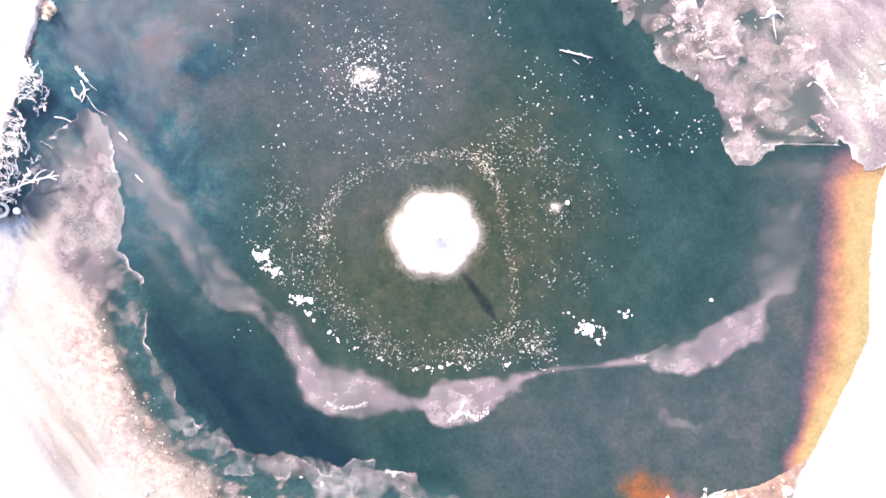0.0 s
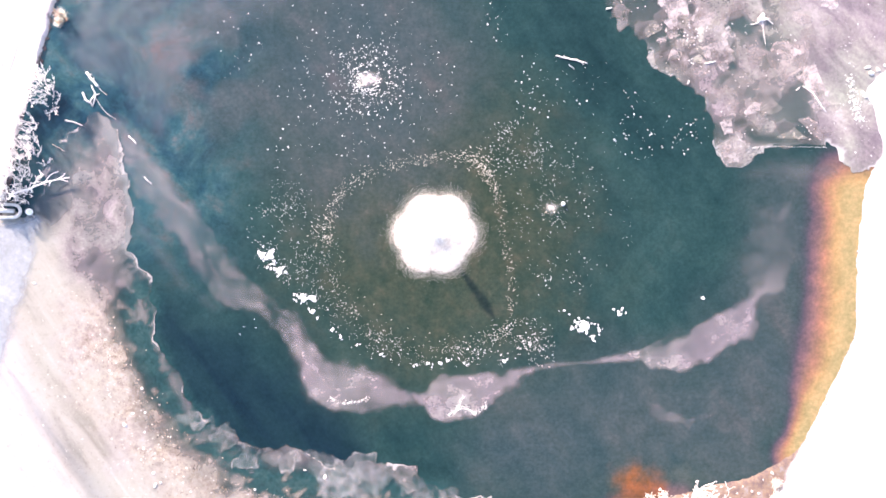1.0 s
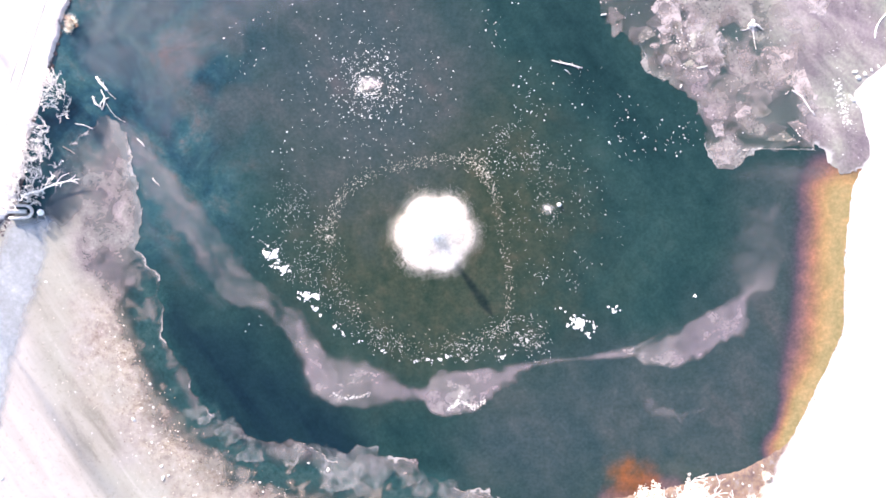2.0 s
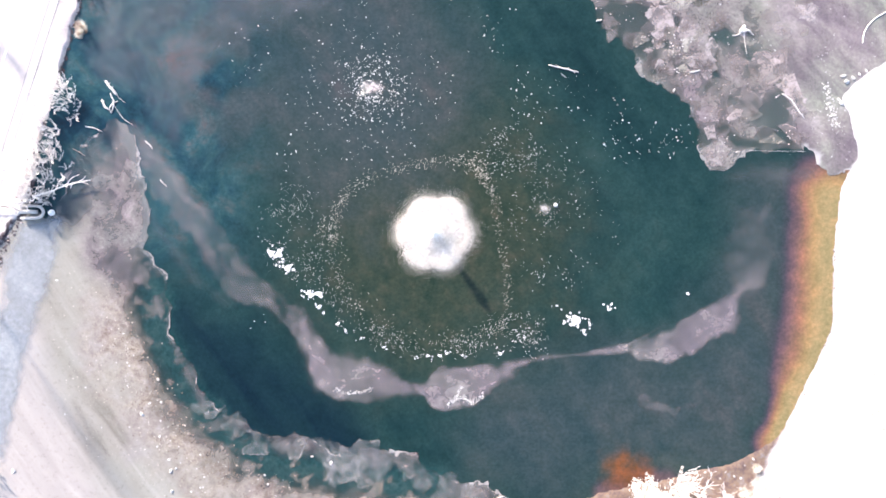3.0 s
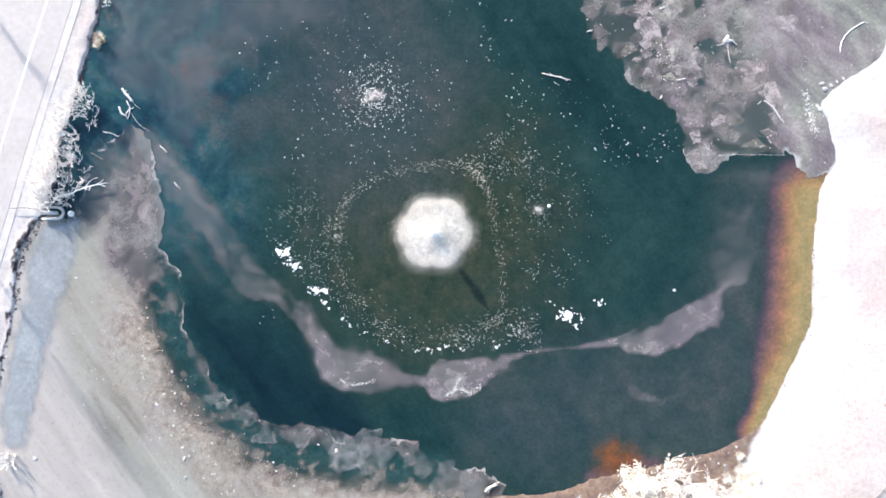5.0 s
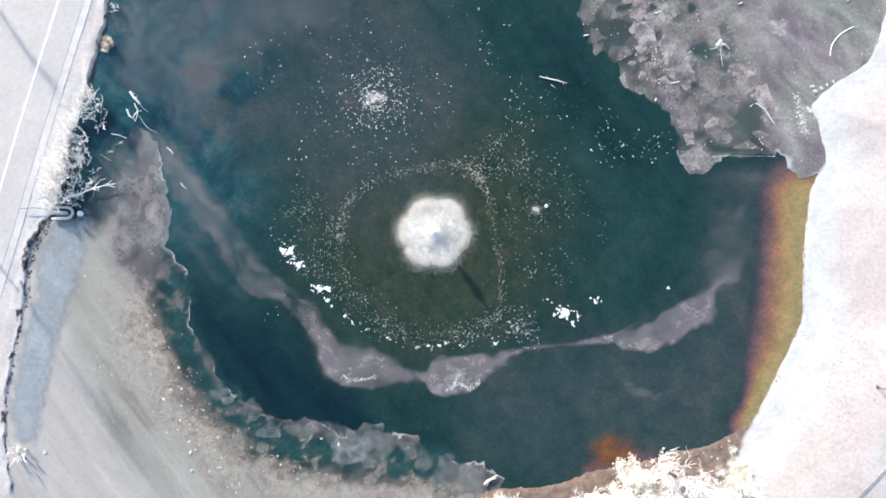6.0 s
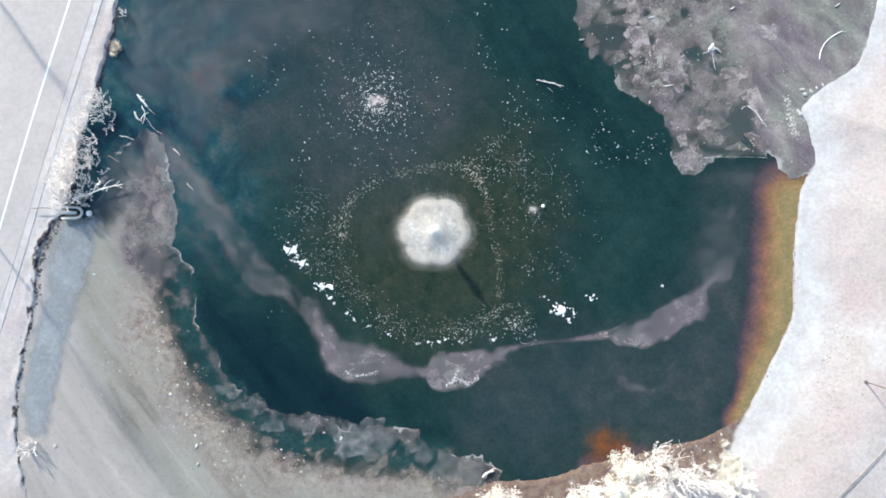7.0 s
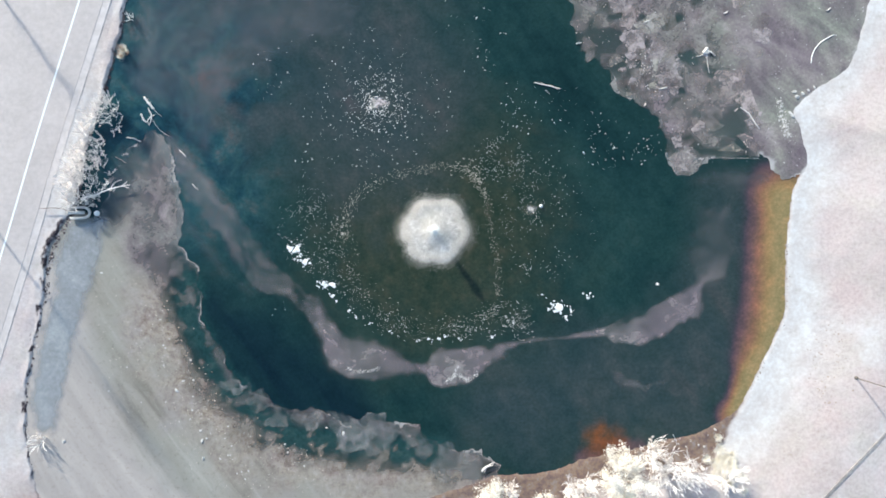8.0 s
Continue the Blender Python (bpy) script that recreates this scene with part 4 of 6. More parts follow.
def plate_material():
    m, t, p = shader("plate_ice")
    rnd = node(t, "ShaderNodeObjectInfo").outputs["Random"]
    cloud = noise_of(t, 1.2, 8.0, 0.69, distortion=0.5)
    tone = ramp(t, maths(t, "ADD", maths(t, "MULTIPLY", cloud, 0.65), maths(t, "MULTIPLY", rnd, 0.33)), [(0.33, (0.125, 0.108, 0.106)), (0.46, (0.235, 0.208, 0.198)), (0.58, (0.35, 0.316, 0.298)), (0.70, (0.52, 0.48, 0.455))])
    hue = ramp(t, maths(t, "FRACT", maths(t, "MULTIPLY", rnd, 7.31)), [(0.0, (1.05, 0.96, 0.98)), (0.5, (1.0, 0.97, 1.03)), (1.0, (0.98, 1.03, 0.93))])
    t.links.new(mix(t, 1.0, tone, hue, "MULTIPLY"), p.inputs["Base Color"])
    veil = maths(t, "MULTIPLY", maths(t, "SUBTRACT", cloud, 0.25), 3.0, True)
    t.links.new(maths(t, "MULTIPLY", maths(t, "ADD", maths(t, "MULTIPLY", rnd, 0.58), 0.14), maths(t, "ADD", maths(t, "MULTIPLY", veil, 0.85), 0.12), True), p.inputs["Alpha"])
    p.inputs["Roughness"].default_value = 0.5
    return m


PLATE_ICE = plate_material()

# ---- the fountain ----
def droplets(verts, faces, spots, sizes):
    for (x, y, z), r in zip(spots, sizes):
        f = len(verts)
        verts.extend([(x + r, y, z), (x - r, y, z), (x, y + r, z), (x, y - r, z), (x, y, z + r * 1.2), (x, y, z - r * 1.2)])
        faces.extend([(f, f + 2, f + 4), (f + 2, f + 1, f + 4), (f + 1, f + 3, f + 4), (f + 3, f, f + 4), (f + 2, f, f + 5), (f + 1, f + 2, f + 5), (f + 3, f + 1, f + 5), (f, f + 3, f + 5)])


def lobes(a):
    """Reach of the falling water: six scallops of uneven size."""
    return 3.32 * (0.905 + 0.13 * abs(math.cos(3 * a + 0.25)) ** 0.7 + 0.02 * math.cos(2 * a - 1.0))


def build_fountain():
    rng = random.Random(7)
    base = thing("fountain", (*FOUNTAIN, 0), "floating pond fountain throwing a white dome of spray", "fountain")
    bm = bmesh.new()
    bmesh.ops.create_cone(bm, cap_ends=True, segments=20, radius1=0.62, radius2=0.5, depth=0.3, matrix=Matrix.Translation((0, 0, 0.1)))
    bmesh.ops.bevel(bm, geom=bm.edges[:], offset=0.04, segments=2, affect="EDGES")
    part("float", bm, BLACK_PLASTIC, base, "black plastic float ring")
    bm = bmesh.new()
    bmesh.ops.create_cone(bm, cap_ends=True, segments=14, radius1=0.12, radius2=0.07, depth=0.35, matrix=Matrix.Translation((0, 0, 0.4)))
    part("nozzle", bm, DARK_METAL, base, "metal nozzle")
    verts, faces, spots, sizes = [], [], [], []
    for k in range(1500):
        h, a = 0.42 + 0.58 * rng.random(), rng.uniform(0, 6.28)
        if k % 6 == 0:
            h = rng.random()
        r = abs(rng.gauss(0, 0.04 + 0.30 * max(0.0, h - 0.3)))
        spots.append((r * math.cos(a), r * math.sin(a), 0.5 + 2.6 * h * max(0.3, 1 - 0.4 * r)))
        sizes.append(rng.uniform(0.03, 0.07))
    for k in range(2200):
        a, r = rng.uniform(0, 6.28), abs(rng.gauss(0, 0.42))
        spots.append((r * math.cos(a), r * math.sin(a), 0.22 + 0.3 * rng.random() * math.exp(-r)))
        sizes.append(rng.uniform(0.02, 0.055))
    droplets(verts, faces, spots, sizes)
    mesh_object("water_column", verts, faces, CORE, base)["label"] = "white central jet of water"
    jets = [2 * math.pi * (k + rng.uniform(-0.35, 0.35)) / 34 for k in range(34)]
    for a in jets:
        end, top = lobes(a) * rng.uniform(0.55, 1.0), rng.uniform(0.05, 0.14)
        line = []
        for i in range(10):
            s = i / 9
            line.append((end * s * math.cos(a), end * s * math.sin(a), 0.6 * (1 - s) + 4 * top * s * (1 - s) * (1 - 0.3 * s)))
        verts, faces = [], []
        tube(verts, faces, line, [0.024 - 0.014 * i / 9 for i in range(10)], 4, False)
        mesh_object("water_jet", verts, faces, MIST, base)
    spots, sizes, verts, faces = [], [], [], []
    for k in range(33000):
        a = rng.uniform(0, 6.28)
        pick = rng.random()
        if pick < 0.10:
            a = rng.choice(jets) + rng.gauss(0, 0.035)
        edge = lobes(a)
        if pick < 0.42:
            s = rng.random() ** 0.8
        elif pick < 0.84:
            s = rng.gauss(0.88, 0.10)
        else:
            s = 0.97 + abs(rng.gauss(0, 0.12))
        top = rng.uniform(0.02, 0.11)
        r = edge * s
        z = max(0.03, 0.25 * (1 - s) + 4 * top * s * (1 - s) * (1 - 0.3 * s) + rng.gauss(0, 0.08))
        spots.append((r * math.cos(a), r * math.sin(a), z))
        sizes.append(rng.uniform(0.012, 0.036) if s < 0.98 else rng.uniform(0.008, 0.022))
    droplets(verts, faces, spots, sizes)
    tagged(mesh_object("spray", verts, faces, MIST, base), "dome of falling white droplets", kind="stuff")
    foam_ring = [(FOUNTAIN[0] + 1.04 * lobes(a) * math.cos(a), FOUNTAIN[1] + 1.04 * lobes(a) * math.sin(a)) for a in np.linspace(0, 2 * math.pi, 72, endpoint=False)]
    sheet("churned_foam", foam_ring, 0.02, 0.12, FOAM, 0.16, 0.7, "white churned foam under a fountain", 0.015, 15)


CORE = spray_material("white_jet", 0.75, (0.90, 0.92, 0.94), (0.97, 0.98, 0.98))
FOAM = ice_material("foam", (0.50, 0.49, 0.47), (0.66, 0.65, 0.63), (0.82, 0.81, 0.79), 0.45, 0.7, 1.6, 0.7, tint=0.0)
build_fountain()


# ---- crumbs of white ice on the water ----
def crumbs(name, spots, sizes, label, material, z=0.004, seed=1, squash=0.4):
    rng = random.Random(seed)
    verts, faces = [], []
    for (x, y), r in zip(spots, sizes):
        lump(verts, faces, (x, y, z), r, rng, squash)
    return tagged(mesh_object(name, verts, faces, material), label, "ice", kind="stuff")


def along(line, n, spread, rng):
    line = smooth_line(line, 5)
    out = []
    for _ in range(n):
        i = rng.randrange(len(line) - 1)
        k = rng.random()
        out.append((line[i][0] * (1 - k) + line[i + 1][0] * k + rng.gauss(0, spread), line[i][1] * (1 - k) + line[i + 1][1] * k + rng.gauss(0, spread)))
    return out


def within(outline, n, rng, clump=2.5, seed=3, bias=0.0):
    """Spots inside an outline, gathered in patches."""
    line = smooth_line(outline, 3, True)
    xs, ys = [p[0] for p in line], [p[1] for p in line]
    m = n * 8
    px = np.array([rng.uniform(min(xs), max(xs)) for _ in range(m)])
    py = np.array([rng.uniform(min(ys), max(ys)) for _ in range(m)])
    chance = step(-0.5 + bias, 0.6 + bias, fractal(px, py, clump, seed))
    luck = np.array([rng.random() for _ in range(m)])
    edge = signed(line, px, py) + 0.9 * fractal(px, py, 1.8, seed + 4)
    ok = luck < chance * step(0.8, -1.6, edge)
    return list(zip(px[ok].tolist(), py[ok].tolist()))[:n]


def small(n, rng, low=0.022, high=0.055):
    return [0.86 * (low + (high - low) * rng.random() ** 2.2) for _ in range(n)]


def crumb_fields():
    rng = random.Random(11)
    ring_top = [(-9.36, 1.73), (-8.92, 3.28), (-8.03, 4.77), (-6.31, 6.04), (-4.1, 6.75), (-1.61, 7.25), (0.61, 7.41), (2.27, 7.24), (3.48, 6.24), (4.25, 5.02)]
    ring_side = [(4.25, 5.02), (4.64, 3.64), (4.86, 2.25), (5.18, 0.04), (5.62, -2.18), (5.67, -4.39), (5.33, -6.32), (4.56, -7.43)]
    ring_foot = [(-9.26, 1.18), (-8.93, -1.31), (-8.16, -3.8), (-6.89, -5.47), (-4.96, -6.91), (-2.75, -7.97), (-0.26, -8.36), (2.23, -7.98), (4.56, -7.15)]
    spots = along(ring_top, 560, 0.30, rng) + along(ring_side, 250, 0.24, rng) + along(ring_foot, 300, 0.6, rng)
    crumbs("ice_crumbs", spots, small(len(spots), rng, 0.018, 0.055), "ring of pale ice crumbs round a fountain", TAN_CRUMB, seed=1)
    knot = along([(2.27, 7.68), (3.26, 6.96), (3.92, 6.02)], 120, 0.45, rng) + along([(-9.7, 2.29), (-9.92, 1.18), (-9.26, 0.62)], 90, 0.45, rng)
    crumbs("ice_crumbs", knot, small(len(knot), rng, 0.025, 0.065), "dense knots of pale ice crumbs", TAN_CRUMB, seed=2)
    west = within([(-15.44, 4.79), (-12.95, 5.61), (-9.91, 3.95), (-8.92, 0.62), (-8.38, -3.25), (-6.62, -6.02), (-3.3, -7.96), (-2.47, -9.35), (-5.52, -8.68), (-8.83, -6.85), (-11.59, -4.07), (-14.08, -1.85), (-15.9, 0.64)], 760, rng, 1.6, 5)
    crumbs("ice_crumbs", west, small(len(west), rng, 0.018, 0.05), "scattered ice crumbs on dark water", CRUMB, seed=3)
    foot = within([(-6.62, -6.3), (-2.19, -7.69), (3.89, -7.15), (5.56, -5.49), (8.6, -6.05), (9.15, -8.82), (6.93, -9.65), (2.23, -9.47), (-2.2, -9.46), (-4.96, -8.51)], 600, rng, 1.3, 8)
    crumbs("ice_crumbs", foot, small(len(foot), rng, 0.02, 0.055), "scattered ice crumbs on dark water", CRUMB, seed=4)
    east = within([(5.58, 5.57), (8.35, 7.22), (12.23, 7.77), (14.99, 5.55), (15.53, 1.67), (14.42, -2.2), (11.09, -3.85), (7.77, -3.84), (6.12, -0.52)], 380, rng, 2.0, 9)
    crumbs("ice_crumbs", east, small(len(east), rng, 0.016, 0.05), "scattered ice crumbs on dark water", CRUMB, seed=5)
    north = within([(3.1, 7.79), (3.93, 10.28), (5.87, 11.21), (8.36, 9.44), (9.46, 7.22), (6.14, 5.57), (4.48, 5.57)], 270, rng, 1.4, 12)
    crumbs("ice_crumbs", north, small(len(north), rng, 0.02, 0.06), "scattered ice crumbs on dark water", CRUMB, seed=6)
    far = within([(6.71, 15.53), (12.24, 15.51), (15.56, 13.29), (21.08, 11.07), (20.52, 7.75), (15.54, 7.21), (10.01, 7.22), (6.15, 11.1)], 210, rng, 2.6, 14)
    far += within([(0.65, 26.05), (5.63, 26.04), (6.72, 20.5), (5.6, 15.53), (1.74, 17.2), (-0.47, 20.52)], 70, rng, 2.2, 15)
    far += within([(-19.29, 18.91), (-12.09, 20.55), (-9.91, 7.27), (-12.12, 5.61), (-17.09, 10.6)], 80, rng, 2.0, 16, 0.15)
    crumbs("ice_crumbs", far, small(len(far), rng, 0.014, 0.085), "sparse larger bits of white ice", CRUMB, seed=7)
    rings = []
    cx, cy = BUBBLER
    for k in range(640):
        a, r = rng.uniform(0, 6.28), abs(rng.gauss(0, 1)) * 1.8 + rng.random() * 1.5 + 0.7
        r = r if rng.random() < 0.8 else rng.uniform(4.5, 7.5)
        rings.append((cx + r * math.cos(a), cy + r * math.sin(a)))
    for radius, n in ((0.95, 100), (1.3, 90), (1.9, 50), (2.7, 30)):
        a0 = rng.uniform(0, 6.28)
        for k in range(n):
            a = a0 + rng.random() * 4.6
            rings.append((cx + (radius + rng.gauss(0, 0.1)) * math.cos(a), cy + (radius + rng.gauss(0, 0.1)) * math.sin(a)))
    crumbs("ice_crumbs", rings, small(len(rings), rng, 0.02, 0.08), "rings of white ice crumbs round an air bubbler", CRUMB, seed=8)
    ring = []
    for k in range(70):
        a, r = rng.uniform(0, 6.28), rng.gauss(0.85, 0.2)
        ring.append((BUBBLER_SMALL[0] + r * math.cos(a), BUBBLER_SMALL[1] + r * math.sin(a)))
    crumbs("ice_crumbs", ring, small(len(ring), rng, 0.012, 0.04), "loose ring of ice crumbs round a small bubbler", TAN_CRUMB, seed=15)
    frost = along([(-9.12, -12.21), (-8.29, -12.55), (-7.18, -12.49), (-5.97, -12.22)], 150, 0.09, rng) + along([(0.45, -13.78), (1.11, -13.12), (1.78, -12.96), (2.66, -13.34), (3.6, -12.79)], 260, 0.12, rng) + along([(1.28, -13.12), (1.45, -12.4), (1.78, -12.01)], 70, 0.08, rng)
    crumbs("frost_crumbs", frost, small(len(frost), rng, 0.018, 0.06), "white frost heaped on the rim of thin ice", CRUMB, 0.032, 9)
    rubble = along(RUBBLE_LINE, 150, 0.22, rng)
    tagged(crumbs("rubble", rubble, small(len(rubble), rng, 0.04, 0.11), "line of pale rubble along the shore ice", PALE_STONE, 0.03, 14, 0.6), category="rubble")
    fld = within(FIELD_EDGE, 900, rng, 2.0, 22) + within([(19.44, 18.54), (21.65, 18.26), (22.75, 16.04), (22.2, 14.11), (20.26, 14.66), (18.88, 16.6)], 150, rng, 1.0, 24)
    crumbs("ice_crumbs", fld, small(len(fld), rng, 0.02, 0.08), "small white ice bits lying on grey ice", CRUMB, 0.04, 10)
    seam = along([(25.28, 8.18), (26.72, 8.29), (28.82, 8.28), (31.31, 8.22)], 260, 0.03, rng) + along([(23.85, 9.51), (24.29, 8.85), (25.06, 8.24)], 60, 0.04, rng)
    crumbs("ice_crumbs", seam, small(len(seam), rng, 0.012, 0.03), "thin pale seam of frost on an ice edge", CRUMB, 0.04, 12)


RUBBLE_LINE = [(33.32, 13.92), (33.42, 12.92), (33.64, 11.92), (33.97, 10.93), (34.36, 10.1)]
TAN_CRUMB = plain("tan_ice_crumb", (0.30, 0.26, 0.21), (0.70, 0.65, 0.57), 1.3, 0.6)
CRUMB = plain("ice_crumb", (0.36, 0.34, 0.32), (0.82, 0.81, 0.79), 1.3, 0.6)
BUBBLER_SMALL = (9.12, 3.24)
crumb_fields()


# ---- bubblers, buoy, clumps ----
BOIL = ice_material("boil", (0.30, 0.26, 0.25), (0.56, 0.52, 0.50), (0.86, 0.84, 0.81), 0.12, 0.9, 2.6, 0.7)


def boil(place, reach, seed, label):
    ring = [(place[0] + reach * (1 + 0.3 * math.sin(3 * a + seed)) * math.cos(a), place[1] + reach * (1 + 0.25 * math.cos(2 * a)) * math.sin(a)) for a in np.linspace(0, 2 * math.pi, 12, endpoint=False)]
    sheet("bubble_boil", ring, 0.01, 0.08, BOIL, 0.6, reach * 0.8, label, 0.01, seed)


boil(BUBBLER, 0.95, 33, "white boil of air bubbles on dark water")


def foam_arc(place, reach, start, sweep, width, label):
    verts, faces = [], []
    n = 40
    for i in range(n + 1):
        a = start + sweep * i / n
        w = width * (0.5 + 0.5 * math.sin(9 * a) * math.sin(4 * a + 1)) + 0.008
        q = reach * (1 + 0.05 * math.sin(3 * a))
        for rr, z in ((q - w, 0.002), (q, 0.014), (q + w, 0.002)):
            verts.append((place[0] + rr * math.cos(a), place[1] + rr * math.sin(a), z))
    for i in range(n):
        for k in range(2):
            b = 3 * i + k
            faces.append((b, b + 1, b + 4, b + 3))
    tagged(mesh_object("foam_line", verts, faces, CRUMB), label, "foam", "foam lines round the bubblers")


arc_rng = random.Random(29)
for k in range(5):
    shift = (BUBBLER[0] + arc_rng.gauss(0, 0.35), BUBBLER[1] + arc_rng.gauss(0, 0.35))
    foam_arc(shift, arc_rng.uniform(0.5, 1.3), arc_rng.uniform(0, 6.28), arc_rng.uniform(0.3, 0.7), arc_rng.uniform(0.015, 0.035), "short white foam strand round an air bubbler")
boil(BUBBLER_SMALL, 0.6, 37, "small pale boil of air bubbles on the water")


def floe(verts, faces, place, size, rng, tall):
    """Adds one flat ragged piece of white ice."""
    first, n = len(verts), 18
    a0, b0, c0 = rng.uniform(0, 6.28), rng.uniform(0, 6.28), rng.uniform(0, 6.28)
    for f, h in ((1.0, 0.0), (0.9, 0.7), (0.55, 1.0)):
        for k in range(n):
            a = 2 * math.pi * k / n
            r = size * f * (1 + 0.28 * math.sin(2 * a + a0) + 0.2 * math.sin(3 * a + b0) + 0.14 * math.sin(5 * a + c0) + rng.gauss(0, 0.07))
            verts.append((place[0] + r * math.cos(a), place[1] + r * math.sin(a), place[2] + tall * h * rng.uniform(0.8, 1.2)))
    for row in range(2):
        for k in range(n):
            a, b = first + row * n + k, first + row * n + (k + 1) % n
            faces.append((a, b, b + n, a + n))
    faces.append(tuple(first + 2 * n + k for k in range(n)))


def clump(place, reach, n, seed, label, long=1.0, turn=0.0, low=0.10, high=0.26):
    rng = random.Random(seed)
    base = thing("ice_clump", (*place, 0), label, "ice clump", "white ice clumps on the pond")
    pieces = [(rng.gauss(0, 0.5) * reach, rng.uniform(0.22, 0.42) * reach) for _ in range(max(1, n // 5))]
    pieces += [(1.05 * reach * rng.random() ** 0.6 * rng.choice((-1, 1)), rng.uniform(low, high) * 0.6) for _ in range(int(n * 0.9))]
    for r, size in pieces:
        a = rng.uniform(0, 6.28)
        u, v = r * math.cos(a) * long, r * math.sin(a) / long
        verts, faces = [], []
        floe(verts, faces, (u * math.cos(turn) - v * math.sin(turn), u * math.sin(turn) + v * math.cos(turn), -0.01), size, rng, 0.05)
        mesh_object("ice_lump", verts, faces, WHITE_ICE, base)
    return base


CLUMPS = [(-16.47, -6.94, 0.1, 1, 1, 0), (-16.13, -6.39, 0.1, 1, 1, 0), (-15.3, -5.72, 0.1, 1, 1, 0), (-15.19, -6.39, 0.1, 1, 1, 0), (-14.13, -0.69, 0.75, 16, 1.3, 1.9), (-13.41, -1.69, 0.6, 13, 1.2, -0.6), (-11.37, -4.07, 0.7, 16, 1.2, -0.4), (-10.54, -5.13, 0.4, 7, 1.6, -1), (-8.89, -6.73, 0.3, 5, 1.8, -0.8), (-8.28, -7.23, 0.25, 4, 1.5, -0.6), (-6.84, -7.85, 0.18, 3, 1.2, 0), (-4.96, -8.62, 0.22, 3, 1.5, -0.3), (-2.14, -9.57, 0.2, 3, 1.2, 0), (-0.76, -9.41, 0.4, 6, 1.6, 0), (0.46, -9.13, 0.3, 5, 1.5, 0.3), (1.84, -9.36, 0.3, 4, 1.6, 0.2), (5.16, -9.15, 0.32, 4, 1.7, 0.4), (11.53, -6.39, 0.95, 24, 1.25, 0.2), (10.98, -6.06, 0.5, 9, 1.2, 0.6), (12.19, -7.17, 0.4, 5, 0.8, 0.2), (12.86, -6.73, 0.3, 4, 0.8, 0), (14.41, -5.18, 0.45, 7, 1.3, -0.3), (9.71, -5.06, 0.22, 3, 1.4, 0.3), (10.37, -5.34, 0.18, 2, 1, 0), (6.15, 11.93, 0.14, 2, 1.2, 0), (14.05, 8.93, 0.2, 3, 0.6, 0.3), (16.93, 9.31, 0.16, 2, 1, 0), (3.57, 22.01, 0.16, 2, 1, 0), (21.27, -4.04, 0.22, 3, 1.6, -0.3)]
for i, (x, y, reach, n, long, turn) in enumerate(CLUMPS):
    size = "large" if n > 12 else "small"
    clump((x, y), reach, int(n), 100 + i, f"{size} clump of white ice floating on dark water", long, turn, 0.06 if n > 5 else 0.05, 0.17 if n > 5 else 0.12)


def ball_buoy(place, radius, label):
    base = thing("buoy", (*place, 0), label, "buoy")
    bm = bmesh.new()
    bmesh.ops.create_uvsphere(bm, u_segments=20, v_segments=12, radius=radius, matrix=Matrix.Translation((0, 0, radius * 0.6)))
    part("ball", bm, WHITE_PAINT, base)
    bm = bmesh.new()
    bmesh.ops.create_cone(bm, cap_ends=True, segments=10, radius1=radius * 0.3, radius2=radius * 0.22, depth=radius * 0.4, matrix=Matrix.Translation((0, 0, radius * 1.7)))
    part("eyelet", bm, WHITE_PAINT, base)
    return base


ball_buoy((-33.54, 3), 0.27, "white ball float on the water beside a drain pipe")
ball_buoy((9.84, 3.62), 0.17, "small white ball float beside an air bubbler")


# ---- drain pipe at the bank ----
def drain_pipe():
    x, y = (-34.93, 3.06)
    base = thing("drain_pipe", (x, y, 0), "pale curved drain pipe loop set in the bank", "pipe")
    verts, faces = [], []
    loop = [(-1.0, 0.52, 0.32)] + [(0.15 + 0.62 * math.sin(a), 0.52 * math.cos(a), 0.3) for a in np.linspace(0, math.pi, 9)] + [(-1.1, -0.55, 0.32)]
    tube(verts, faces, loop, [0.13] * len(loop), 8)
    mesh_object("loop", verts, faces, CONCRETE, base, True)
    verts, faces = [], []
    tube(verts, faces, [(-1.3, 0.0, 0.4), (-0.6, 0.02, 0.36), (0.25, 0.0, 0.26)], [0.17, 0.17, 0.16], 10)
    mesh_object("outlet", verts, faces, CONCRETE, base, True)
    verts, faces = [], []
    tube(verts, faces, [(1.45, -0.15, 0.05), (1.75, -0.55, 0.03)], [0.05, 0.035], 6)
    mesh_object("rod", verts, faces, WET_WOOD, base)


drain_pipe()


